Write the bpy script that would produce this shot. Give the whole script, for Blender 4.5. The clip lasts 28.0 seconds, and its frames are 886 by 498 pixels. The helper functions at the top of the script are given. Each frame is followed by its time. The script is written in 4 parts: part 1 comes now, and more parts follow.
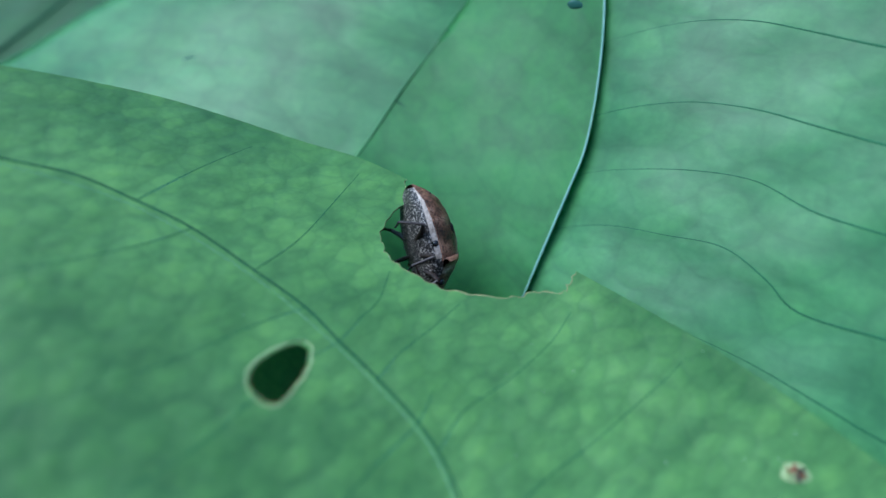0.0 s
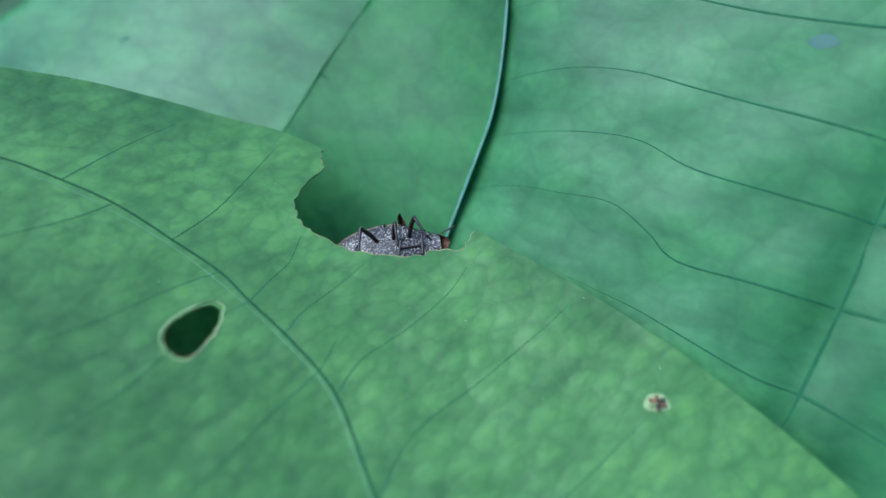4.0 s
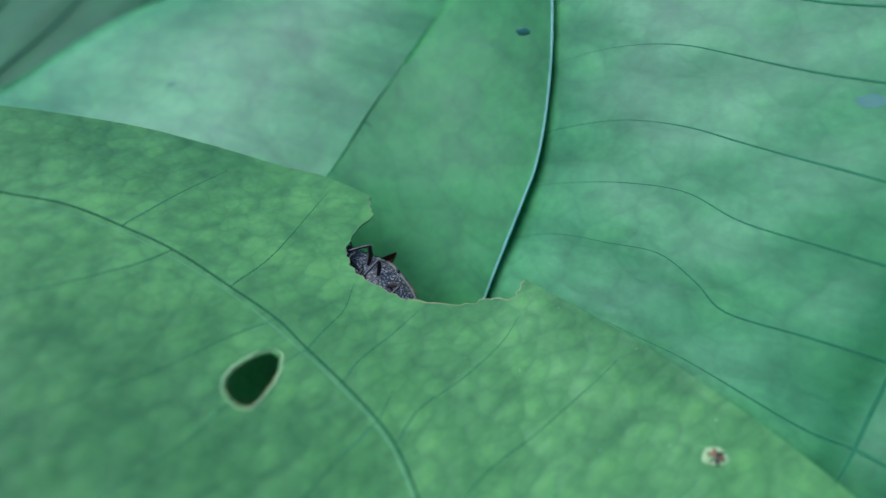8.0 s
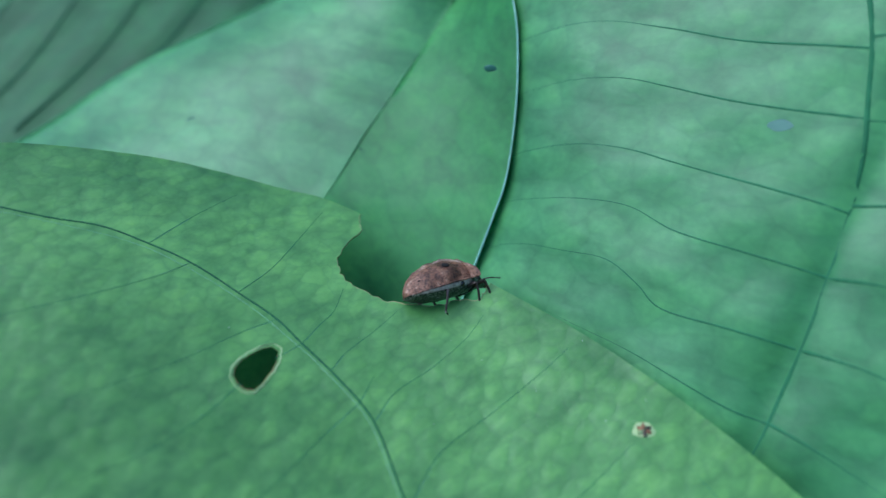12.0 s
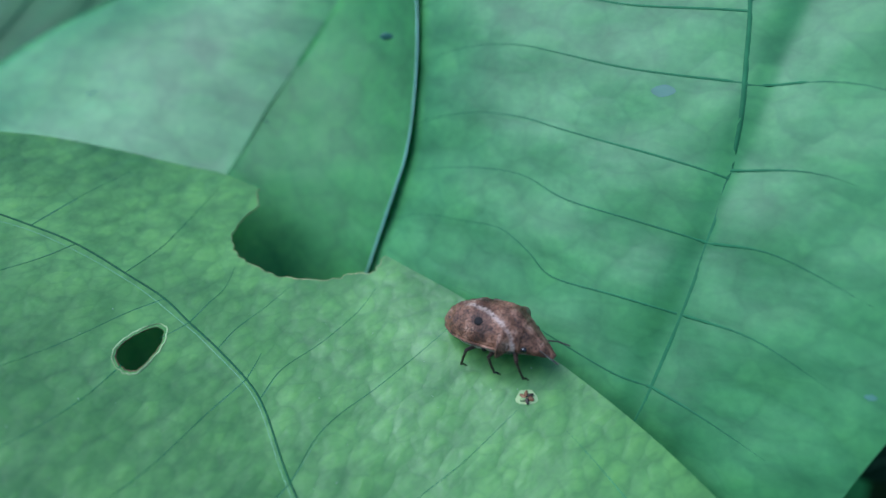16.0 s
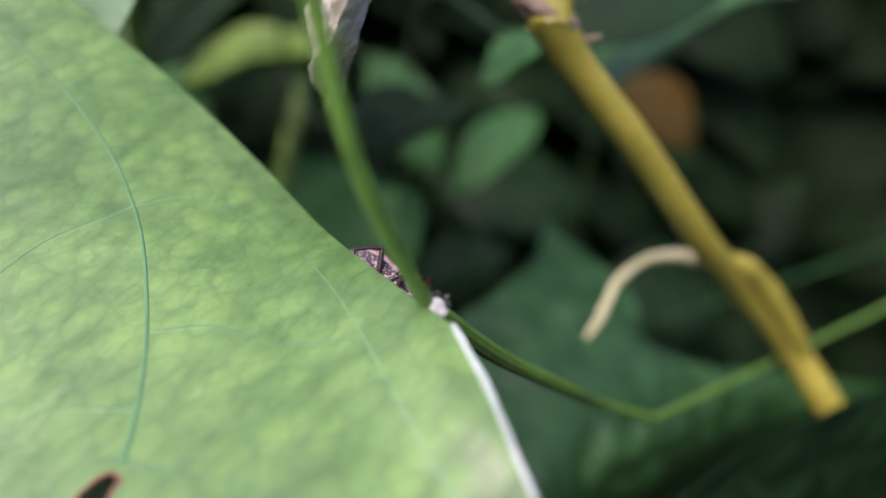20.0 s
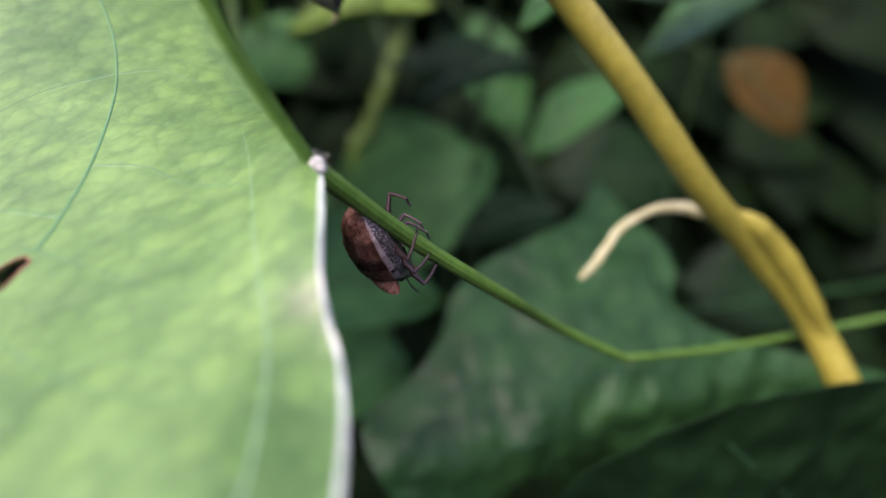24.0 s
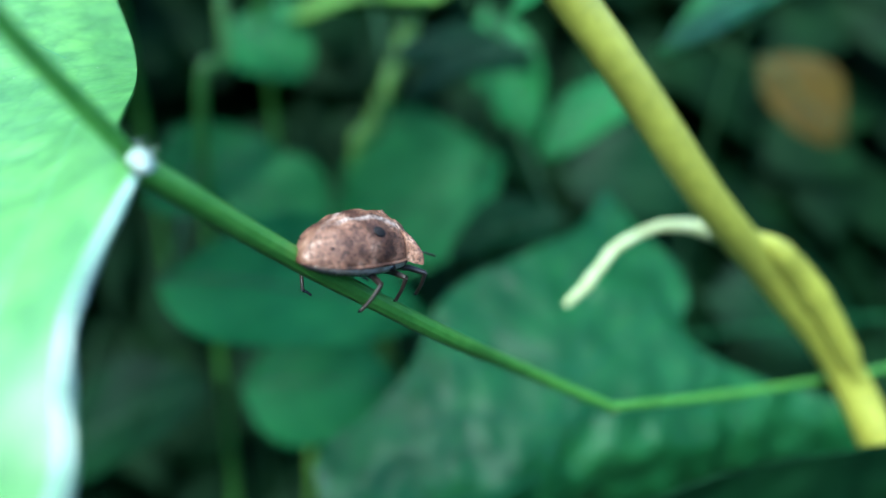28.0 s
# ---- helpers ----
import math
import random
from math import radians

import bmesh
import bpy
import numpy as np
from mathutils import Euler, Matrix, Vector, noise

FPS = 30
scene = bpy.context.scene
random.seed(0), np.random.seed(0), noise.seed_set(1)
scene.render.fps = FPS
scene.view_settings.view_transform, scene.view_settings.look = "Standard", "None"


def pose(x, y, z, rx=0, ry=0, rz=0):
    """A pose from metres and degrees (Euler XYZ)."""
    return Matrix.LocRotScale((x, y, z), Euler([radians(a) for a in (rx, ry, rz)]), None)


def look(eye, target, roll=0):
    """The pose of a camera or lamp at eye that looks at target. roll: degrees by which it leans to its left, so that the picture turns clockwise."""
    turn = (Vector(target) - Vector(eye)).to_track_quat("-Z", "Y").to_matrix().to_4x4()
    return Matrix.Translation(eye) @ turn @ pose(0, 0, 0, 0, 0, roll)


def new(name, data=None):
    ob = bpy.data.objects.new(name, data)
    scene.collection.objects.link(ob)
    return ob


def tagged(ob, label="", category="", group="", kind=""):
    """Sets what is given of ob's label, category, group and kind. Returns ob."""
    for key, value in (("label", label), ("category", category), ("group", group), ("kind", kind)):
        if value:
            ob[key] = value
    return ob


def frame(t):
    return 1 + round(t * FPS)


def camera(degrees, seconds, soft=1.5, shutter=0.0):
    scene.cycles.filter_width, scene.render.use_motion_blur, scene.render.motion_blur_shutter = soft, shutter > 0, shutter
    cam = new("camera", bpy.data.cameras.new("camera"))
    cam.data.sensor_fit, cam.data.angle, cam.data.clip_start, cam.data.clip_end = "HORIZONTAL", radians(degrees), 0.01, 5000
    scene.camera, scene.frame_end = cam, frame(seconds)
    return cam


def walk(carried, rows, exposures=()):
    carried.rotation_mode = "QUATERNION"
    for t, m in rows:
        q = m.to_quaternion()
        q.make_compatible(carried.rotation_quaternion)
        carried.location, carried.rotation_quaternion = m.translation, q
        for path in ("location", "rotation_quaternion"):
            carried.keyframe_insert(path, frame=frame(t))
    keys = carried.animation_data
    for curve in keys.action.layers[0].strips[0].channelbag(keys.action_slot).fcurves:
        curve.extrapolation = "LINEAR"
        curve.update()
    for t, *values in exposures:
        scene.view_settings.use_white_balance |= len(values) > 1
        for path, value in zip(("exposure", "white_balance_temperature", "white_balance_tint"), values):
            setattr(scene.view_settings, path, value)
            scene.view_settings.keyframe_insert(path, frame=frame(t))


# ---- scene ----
from mathutils.geometry import delaunay_2d_cdt

cam = camera(64, 28.0, soft=1.5)
cam.data.dof.use_dof = True
cam.data.dof.aperture_fstop = 11.0
walk(cam, [
    (0, pose(-0.00673, 0.00377, 0.59870, 68.25, -0.80, 0.44)),
    (0.5, pose(-0.00405, 0.00288, 0.59959, 67.30, 0.03, 1.07)),
    (1, pose(-0.00363, 0.00281, 0.59909, 66.61, 0.00, 1.00)),
    (1.5, pose(-0.00268, 0.00199, 0.59991, 66.38, 0.20, 1.06)),
    (2, pose(-0.00307, 0.00095, 0.59956, 66.20, -0.73, -1.00)),
    (2.5, pose(0.00003, 0.00051, 0.60076, 65.48, 0.12, 0.01)),
    (3, pose(0.00000, -0.00000, 0.60000, 65.00, -0.00, -0.00)),
    (3.5, pose(0.00200, -0.00210, 0.60085, 64.56, 1.16, 0.36)),
    (4, pose(0.00320, -0.00174, 0.60120, 65.02, 1.21, -0.21)),
    (4.5, pose(0.00263, -0.00265, 0.60209, 66.09, 1.10, -0.15)),
    (6.5, pose(0.00049, -0.00277, 0.60077, 66.08, 0.02, -1.62)),
    (7, pose(-0.00020, -0.00350, 0.60166, 65.97, 0.09, -1.51)),
    (7.5, pose(-0.00085, -0.00322, 0.60159, 66.17, -0.16, -1.57)),
    (8, pose(-0.00257, -0.00189, 0.60293, 67.85, 0.48, -0.19)),
    (8.5, pose(-0.00574, -0.00296, 0.60257, 69.99, 0.16, 0.40)),
    (9, pose(-0.00670, -0.00722, 0.60345, 71.74, 0.43, 1.73)),
    (9.5, pose(-0.00383, -0.01107, 0.60500, 71.68, 0.77, 1.72)),
    (10, pose(-0.00279, -0.01319, 0.60529, 70.70, 1.74, 2.51)),
    (10.5, pose(-0.00229, -0.01264, 0.60476, 69.94, 1.95, 2.74)),
    (11, pose(0.00130, -0.01305, 0.60730, 68.70, 2.38, 1.89)),
    (11.5, pose(0.00380, -0.01344, 0.60779, 68.47, 2.21, 1.68)),
    (12, pose(0.00373, -0.01371, 0.60768, 68.59, 2.15, 1.44)),
    (12.5, pose(0.00438, -0.01055, 0.60896, 69.10, 2.00, 1.45)),
    (14.5, pose(0.00896, -0.00908, 0.61249, 66.57, 2.98, 0.98)),
    (15, pose(0.01011, -0.01030, 0.61316, 67.06, 2.93, 0.63)),
    (15.5, pose(0.01115, -0.01020, 0.61169, 65.12, 2.60, -0.49)),
    (16, pose(0.01445, -0.01297, 0.60832, 65.42, 2.92, -0.67)),
    (16.5, pose(0.01609, -0.01450, 0.60556, 64.26, 1.16, -4.02)),
    (17, pose(0.02581, -0.02831, 0.59881, 62.99, -0.16, -6.07)),
    (17.5, pose(0.02455, -0.03692, 0.58721, 66.75, -3.18, -12.27)),
    (18, pose(0.02868, -0.04315, 0.57802, 63.80, -1.38, -18.95)),
    (18.5, pose(0.03402, -0.04423, 0.57561, 65.08, -1.87, -21.01)),
    (19, pose(0.03653, -0.04664, 0.57341, 63.40, -1.72, -21.91)),
    (19.5, pose(0.04082, -0.05051, 0.57014, 61.62, -1.67, -23.58)),
    (20, pose(0.04602, -0.05184, 0.56704, 60.72, -1.86, -24.58)),
    (20.5, pose(0.04836, -0.05462, 0.56578, 59.23, -1.64, -25.23)),
    (21, pose(0.04821, -0.05981, 0.56790, 58.34, -2.36, -24.94)),
    (21.5, pose(0.04721, -0.06316, 0.56832, 58.62, -2.26, -23.90)),
    (23.5, pose(0.05850, -0.06855, 0.56452, 58.76, -0.70, -16.08)),
    (24, pose(0.06146, -0.06710, 0.56275, 58.82, -2.40, -12.77)),
    (24.5, pose(0.06527, -0.06491, 0.56057, 58.69, -2.74, -11.61)),
    (25, pose(0.06666, -0.06407, 0.56089, 58.85, -2.67, -11.52)),
    (25.5, pose(0.06839, -0.06051, 0.55951, 59.31, -2.20, -10.72)),
    (26, pose(0.06884, -0.05659, 0.55763, 58.77, -2.50, -10.39)),
    (26.5, pose(0.07014, -0.05682, 0.55803, 59.22, -1.80, -10.15)),
    (27, pose(0.07231, -0.05523, 0.55696, 58.56, -2.40, -10.54)),
    (27.5, pose(0.07363, -0.05411, 0.55677, 59.07, -2.35, -10.39)),
    (28, pose(0.07429, -0.05367, 0.55633, 58.71, -2.96, -9.72)),
], exposures=[
    (0, 0.85, 5200, 4), (16.5, 0.85, 5200, 4), (17.45, 0.75, 5300, 6), (17.9, 0.85, 6100, 32), (18.6, 1.02, 6500, 46), (20, 1.45, 6900, 52), (21, 1.6, 7000, 54), (26.5, 1.92, 7200, 53), (27.3, 2.3, 5600, 0), (28, 2.4, 5400, -6),
])

# ---- light: open shade under a bright sky ----
world = bpy.data.worlds.new("sky")
scene.world = world
world.use_nodes = True
nt = world.node_tree
sky = nt.nodes.new("ShaderNodeTexSky")
sky.sky_type, sky.sun_disc = "NISHITA", False
sky.sun_elevation, sky.sun_rotation = radians(65), radians(251)
nt.links.new(sky.outputs["Color"], nt.nodes["Background"].inputs["Color"])
nt.nodes["Background"].inputs["Strength"].default_value = 0.15
sun = new("sun", bpy.data.lights.new("sun", "SUN"))
sun.data.energy, sun.data.angle, sun.data.color = 2.2, radians(45), (1.0, 0.97, 0.92)
sun.matrix_world = look((0, 0, 0), (0.50, 0.27, -0.83))

# ---- frame of the plot: millimetres, x to the right, y down, z ahead, leaning 25 degrees ----
CP, SP = math.cos(radians(25)), math.sin(radians(25))


def W(p):
    x, y, z = p
    return Vector((x, -y * SP + z * CP, -y * CP - z * SP)) * 0.001 + Vector((0, 0, 0.6))


def Wdir(v):
    x, y, z = v
    return Vector((x, -y * SP + z * CP, -y * CP - z * SP)).normalized()


def chain(points, n=8):
    """A smooth curve through the points."""
    p = [np.array(q, float) for q in points]
    q = [2 * p[0] - p[1], *p, 2 * p[-1] - p[-2]]
    out = []
    for i in range(1, len(q) - 2):
        a, b, c, d = q[i - 1:i + 3]
        for s in np.arange(n) / n:
            out.append(.5 * (2 * b + (c - a) * s + (2 * a - 5 * b + 4 * c - d) * s * s + (3 * b - a - 3 * c + d) * s ** 3))
    out.append(p[-1])
    return out


# ---- materials ----
def nodes_of(name):
    m = bpy.data.materials.new(name)
    m.use_nodes = True
    t = m.node_tree
    return m, t, t.nodes, t.links, t.nodes["Principled BSDF"]


def ramp(t, src, stops):
    r = t.nodes.new("ShaderNodeValToRGB")
    e = r.color_ramp.elements
    while len(e) < len(stops):
        e.new(0.5)
    for k, (pos, col) in zip(e, stops):
        k.position, k.color = pos, (*col, 1)
    t.links.new(src, r.inputs["Fac"])
    return r.outputs["Color"]


def noise_tex(t, co, scale, detail=4, rough=0.55):
    n = t.nodes.new("ShaderNodeTexNoise")
    n.inputs["Scale"].default_value, n.inputs["Detail"].default_value, n.inputs["Roughness"].default_value = scale, detail, rough
    t.links.new(co, n.inputs["Vector"])
    return n.outputs["Fac"]


def mixc(t, kind, fac, a, b):
    m = t.nodes.new("ShaderNodeMix")
    m.data_type, m.blend_type = "RGBA", kind
    for sock, v in ((m.inputs["Factor"], fac), (m.inputs["A"], a), (m.inputs["B"], b)):
        if isinstance(v, bpy.types.NodeSocket):
            t.links.new(v, sock)
        elif isinstance(v, tuple):
            sock.default_value = (*v, 1)
        else:
            sock.default_value = v
    return m.outputs["Result"]


def mathn(t, op, a, b=0.5):
    m = t.nodes.new("ShaderNodeMath")
    m.operation = op
    for sock, v in zip(m.inputs, (a, b)):
        if isinstance(v, bpy.types.NodeSocket):
            t.links.new(v, sock)
        else:
            sock.default_value = v
    return m.outputs[0]


def bump(t, height, strength, distance):
    b = t.nodes.new("ShaderNodeBump")
    b.inputs["Strength"].default_value, b.inputs["Distance"].default_value = strength, distance
    t.links.new(height, b.inputs["Height"])
    return b.outputs["Normal"]


def leaf_material(name, dark, light, cell=300.0, gloss=0.42, glow=0.3, net_amount=0.5, spec=0.45, relief=0.0004, axis=(0.78, -0.62), streak=0.5):
    """A leaf's skin: plump pale fields drawn out along the side veins, a faint net between them, soft streaks and patches, thin light coming through."""
    m, t, ns, ln, p = nodes_of(name)
    co = ns.new("ShaderNodeTexCoord").outputs["Object"]
    ux, uy = axis

    def along(v, k):
        d = ns.new("ShaderNodeVectorMath")
        d.operation = "DOT_PRODUCT"
        ln.new(co, d.inputs[0])
        d.inputs[1].default_value = (v[0] * k, (-v[1] * SP + v[2] * CP) * k, (-v[1] * CP - v[2] * SP) * k)
        return d.outputs["Value"]

    def grain(k):
        c = ns.new("ShaderNodeCombineXYZ")
        for sock, val in zip(c.inputs, (along((ux, uy, 0), k), along((-uy, ux, 0), 1.0), along((0, 0, 1), 0.8))):
            ln.new(val, sock)
        return c.outputs[0]
    fine_co, band_co = grain(0.62), grain(0.12)
    ncol = ns.new("ShaderNodeTexNoise")
    ncol.inputs["Scale"].default_value, ncol.inputs["Detail"].default_value = cell * 0.55, 3
    ln.new(co, ncol.inputs["Vector"])
    wv = ns.new("ShaderNodeVectorMath")
    wv.operation = "SCALE"
    wv.inputs["Scale"].default_value = 0.75 / cell
    ln.new(ncol.outputs["Color"], wv.inputs[0])
    addv = ns.new("ShaderNodeVectorMath")
    addv.operation = "ADD"
    ln.new(fine_co, addv.inputs[0])
    ln.new(wv.outputs[0], addv.inputs[1])

    def cells(scale, feature):
        v = ns.new("ShaderNodeTexVoronoi")
        v.feature = feature
        v.inputs["Scale"].default_value = scale
        if feature == "SMOOTH_F1":
            v.inputs["Smoothness"].default_value = 0.35
        ln.new(addv.outputs[0], v.inputs["Vector"])
        return v
    plump, edge, small = cells(cell, "SMOOTH_F1"), cells(cell, "DISTANCE_TO_EDGE"), cells(cell * 2.7, "SMOOTH_F1")
    tones = ns.new("ShaderNodeSeparateColor")
    ln.new(plump.outputs["Color"], tones.inputs[0])
    body = ramp(t, noise_tex(t, co, 45, 5, 0.6), [(0.3, dark), (0.68, light)])
    body = mixc(t, "MULTIPLY", streak, body, ramp(t, noise_tex(t, band_co, cell * 1.1, 4, 0.6), [(0.34, (0.62, 0.70, 0.68)), (0.5, (1, 1, 1)), (0.68, (1.18, 1.12, 1.08))]))
    body = mixc(t, "MULTIPLY", net_amount, body, ramp(t, plump.outputs["Distance"], [(0.1, (1.2, 1.14, 1.05)), (0.42, (1, 1, 1)), (0.72, (0.62, 0.70, 0.68))]))
    body = mixc(t, "MULTIPLY", net_amount, body, ramp(t, edge.outputs["Distance"], [(0.0, (0.74, 0.80, 0.80)), (0.07, (1, 1, 1))]))
    body = mixc(t, "MULTIPLY", 0.36, body, ramp(t, tones.outputs[0], [(0.1, (0.80, 0.84, 0.84)), (0.5, (1, 1, 1)), (0.9, (1.22, 1.15, 1.03))]))
    body = mixc(t, "MULTIPLY", net_amount * 0.8, body, ramp(t, small.outputs["Distance"], [(0.1, (1.06, 1.05, 1.0)), (0.7, (0.80, 0.85, 0.85))]))
    body = mixc(t, "MULTIPLY", 0.55, body, ramp(t, noise_tex(t, co, 150, 3, 0.6), [(0.34, (0.78, 0.83, 0.82)), (0.52, (1, 1, 1)), (0.68, (1.2, 1.13, 1.08))]))
    spots = noise_tex(t, co, 900, 3, 0.6)
    body = mixc(t, "MULTIPLY", 0.5, body, ramp(t, spots, [(0.40, (0.86, 0.9, 0.9)), (0.62, (1.12, 1.1, 1.05))]))
    ln.new(body, p.inputs["Base Color"])
    wax = mathn(t, "ADD", mathn(t, "MULTIPLY", noise_tex(t, co, 220, 4, 0.65), 0.22), gloss - 0.11)
    ln.new(wax, p.inputs["Roughness"])
    p.inputs["Specular IOR Level"].default_value = spec
    height = mathn(t, "SUBTRACT", mathn(t, "MULTIPLY", spots, 0.10), mathn(t, "MULTIPLY", plump.outputs["Distance"], 0.8))
    height = mathn(t, "SUBTRACT", height, mathn(t, "MULTIPLY", small.outputs["Distance"], 0.2))
    ln.new(bump(t, height, 0.35, relief), p.inputs["Normal"])
    tr = ns.new("ShaderNodeBsdfTranslucent")
    ln.new(mixc(t, "MULTIPLY", 1.0, body, (1.3, 1.5, 0.5)), tr.inputs["Color"])
    mx = ns.new("ShaderNodeMixShader")
    mx.inputs["Fac"].default_value = glow
    ln.new(p.outputs[0], mx.inputs[1])
    ln.new(tr.outputs[0], mx.inputs[2])
    ln.new(mx.outputs[0], ns["Material Output"].inputs["Surface"])
    return m


def plain_material(name, a, b, scale=900.0, rough=0.5, height=0.3, dist=0.0002, stretch=None, spec=0.5):
    m, t, ns, ln, p = nodes_of(name)
    co = ns.new("ShaderNodeTexCoord").outputs["Object"]
    if stretch:
        mp = ns.new("ShaderNodeMapping")
        mp.inputs["Scale"].default_value = stretch
        ln.new(co, mp.inputs["Vector"])
        co = mp.outputs["Vector"]
    n1, n2 = noise_tex(t, co, scale, 5, 0.6), noise_tex(t, co, scale * 0.18, 3)
    col = ramp(t, n1, [(0.3, a), (0.7, b)])
    col = mixc(t, "MULTIPLY", 0.7, col, ramp(t, n2, [(0.3, (0.75, 0.75, 0.75)), (0.7, (1.15, 1.15, 1.15))]))
    ln.new(col, p.inputs["Base Color"])
    p.inputs["Roughness"].default_value = rough
    p.inputs["Specular IOR Level"].default_value = spec
    ln.new(bump(t, n1, height, dist), p.inputs["Normal"])
    return m


M_LEAF = leaf_material("chewed_leaf_skin", (0.056, 0.175, 0.038), (0.150, 0.335, 0.088), cell=560, gloss=0.40, net_amount=0.42, spec=0.62, streak=0.55)
M_BACK = leaf_material("back_leaf_skin", (0.046, 0.190, 0.058), (0.100, 0.300, 0.108), cell=260, net_amount=0.42, gloss=0.45, axis=(0.95, 0.30), streak=0.6)
# Colour and glow raised to offset the chewed leaf's shadow on this half.
M_FOLD = leaf_material("brightened_fold_skin", (0.055, 0.245, 0.062), (0.095, 0.34, 0.10), cell=260, net_amount=0.35, gloss=0.5, glow=0.5, axis=(0.6, 0.8), streak=0.4)
# Very dark copy of the leaf skin; thicket shade is mixed into its green.
M_SHADEDLEAF = leaf_material("shade_painted_leaf_skin", (0.004, 0.022, 0.006), (0.009, 0.044, 0.013), cell=120, gloss=0.6, net_amount=0.4, spec=0.14)
# Ribbed leaf's green, darkened for the shade it lies in.
M_SHADE = leaf_material("shaded_ribbed_leaf_skin", (0.018, 0.09, 0.025), (0.038, 0.155, 0.048), cell=120, gloss=0.55, net_amount=0.4, spec=0.3)
M_STAR = leaf_material("lobed_leaf_skin", (0.015, 0.084, 0.022), (0.031, 0.132, 0.040), cell=150, gloss=0.42, net_amount=0.7, spec=0.24, relief=0.0008)
M_YOUNG = leaf_material("young_leaf_skin", (0.09, 0.20, 0.03), (0.16, 0.32, 0.05), cell=120, gloss=0.5)
# Dimmer leaf copy, with the thicket's lighter shade in its green.
M_DIM = leaf_material("dim_leaf_skin", (0.020, 0.112, 0.028), (0.044, 0.195, 0.056), cell=120, gloss=0.6, net_amount=0.4, spec=0.14)
# Near-black leaf green: the undergrowth's deep shade is put into the colour.
M_UNDER = leaf_material("shaded_undergrowth_skin", (0.002, 0.011, 0.003), (0.007, 0.028, 0.007), cell=120, gloss=0.7, net_amount=0.3, spec=0.1)
M_ORANGE = leaf_material("dying_leaf_skin", (0.050, 0.032, 0.004), (0.085, 0.056, 0.005), cell=120, gloss=0.7, spec=0.2)
M_RIB = plain_material("rib_green", (0.010, 0.065, 0.026), (0.018, 0.095, 0.036), 700, 0.7, spec=0.2)
M_SIDE = plain_material("side_vein_green", (0.018, 0.095, 0.036), (0.028, 0.13, 0.05), 700, 0.7, spec=0.2)
M_SOFTVEIN = plain_material("soft_vein_green", (0.040, 0.160, 0.058), (0.058, 0.195, 0.075), 700, 0.6, spec=0.3)
M_RIBPALE = plain_material("rib_pale", (0.10, 0.26, 0.11), (0.16, 0.33, 0.16), 700, 0.4)
M_RIM = plain_material("bluish_leaf_rim", (0.16, 0.36, 0.27), (0.24, 0.45, 0.36), 500, 0.35)
M_MARGIN = plain_material("margin_pale", (0.17, 0.29, 0.18), (0.36, 0.46, 0.38), 500, 0.3, spec=0.7)
M_BITE = plain_material("bitten_edge", (0.16, 0.17, 0.06), (0.36, 0.31, 0.14), 1500, 0.7)
M_SCAR = plain_material("brown_scar", (0.10, 0.045, 0.02), (0.22, 0.11, 0.05), 1500, 0.7)
M_PALESCAR = plain_material("pale_scar", (0.20, 0.32, 0.12), (0.34, 0.40, 0.18), 1200, 0.6)
M_SPOTBLUE = plain_material("grey_stain", (0.036, 0.125, 0.085), (0.052, 0.155, 0.105), 400, 0.5)
M_STEM = plain_material("green_stem", (0.05, 0.16, 0.02), (0.09, 0.24, 0.035), 900, 0.4, 0.5, 0.0002)
# Stem green darkened so the stalks sink into the thicket's shade.
M_DIMSTEM = plain_material("dim_stalk", (0.012, 0.05, 0.012), (0.025, 0.08, 0.02), 600, 0.6)
M_VINE = plain_material("yellow_vine", (0.21, 0.215, 0.025), (0.30, 0.30, 0.040), 700, 0.45, 0.15, 0.0002)
M_BROWN = plain_material("brown_twig", (0.10, 0.082, 0.042), (0.22, 0.185, 0.11), 700, 0.7, 0.7, 0.0004)
M_TENDRIL = plain_material("pale_tendril", (0.36, 0.40, 0.14), (0.52, 0.57, 0.30), 600, 0.5)
M_HUSK = plain_material("papery_husk", (0.36, 0.35, 0.23), (0.72, 0.71, 0.57), 420, 0.75, 0.9, 0.0008)
M_HUSKIN = plain_material("husk_inside", (0.22, 0.19, 0.05), (0.38, 0.34, 0.12), 500, 0.6)
M_HUSKDARK = plain_material("husk_dark", (0.02, 0.016, 0.012), (0.06, 0.045, 0.032), 600, 0.8)
M_FUZZ = plain_material("node_fuzz", (0.28, 0.34, 0.24), (0.50, 0.56, 0.45), 1500, 0.8)
# Soil kept near black: the shade under the plants is in its colour.
M_SOIL = plain_material("soil", (0.004, 0.0045, 0.003), (0.010, 0.010, 0.007), 30, 0.95, 0.8, 0.02)


# ---- mesh helpers ----
def finish(name, bm, material, parent=None, label="", smooth=True):
    bmesh.ops.recalc_face_normals(bm, faces=bm.faces)
    for f in bm.faces:
        f.smooth = smooth
    for e in bm.edges:
        if len(e.link_faces) == 2 and e.calc_face_angle() > 1.2:
            e.smooth = False
    me = bpy.data.meshes.new(name)
    bm.to_mesh(me)
    bm.free()
    me.materials.append(material)
    ob = new(name, me)
    if parent:
        ob.parent = parent
    return tagged(ob, label)


def base_of(ob):
    p = Vector((0, 0, 0))
    while ob:
        p += ob.location
        ob = ob.parent
    return p


def part(name, bm, material, parent, label="", smooth=True):
    """Links a bmesh in world metres as one mesh under a still thing."""
    bmesh.ops.translate(bm, verts=bm.verts, vec=-base_of(parent))
    return finish(name, bm, material, parent, label, smooth)


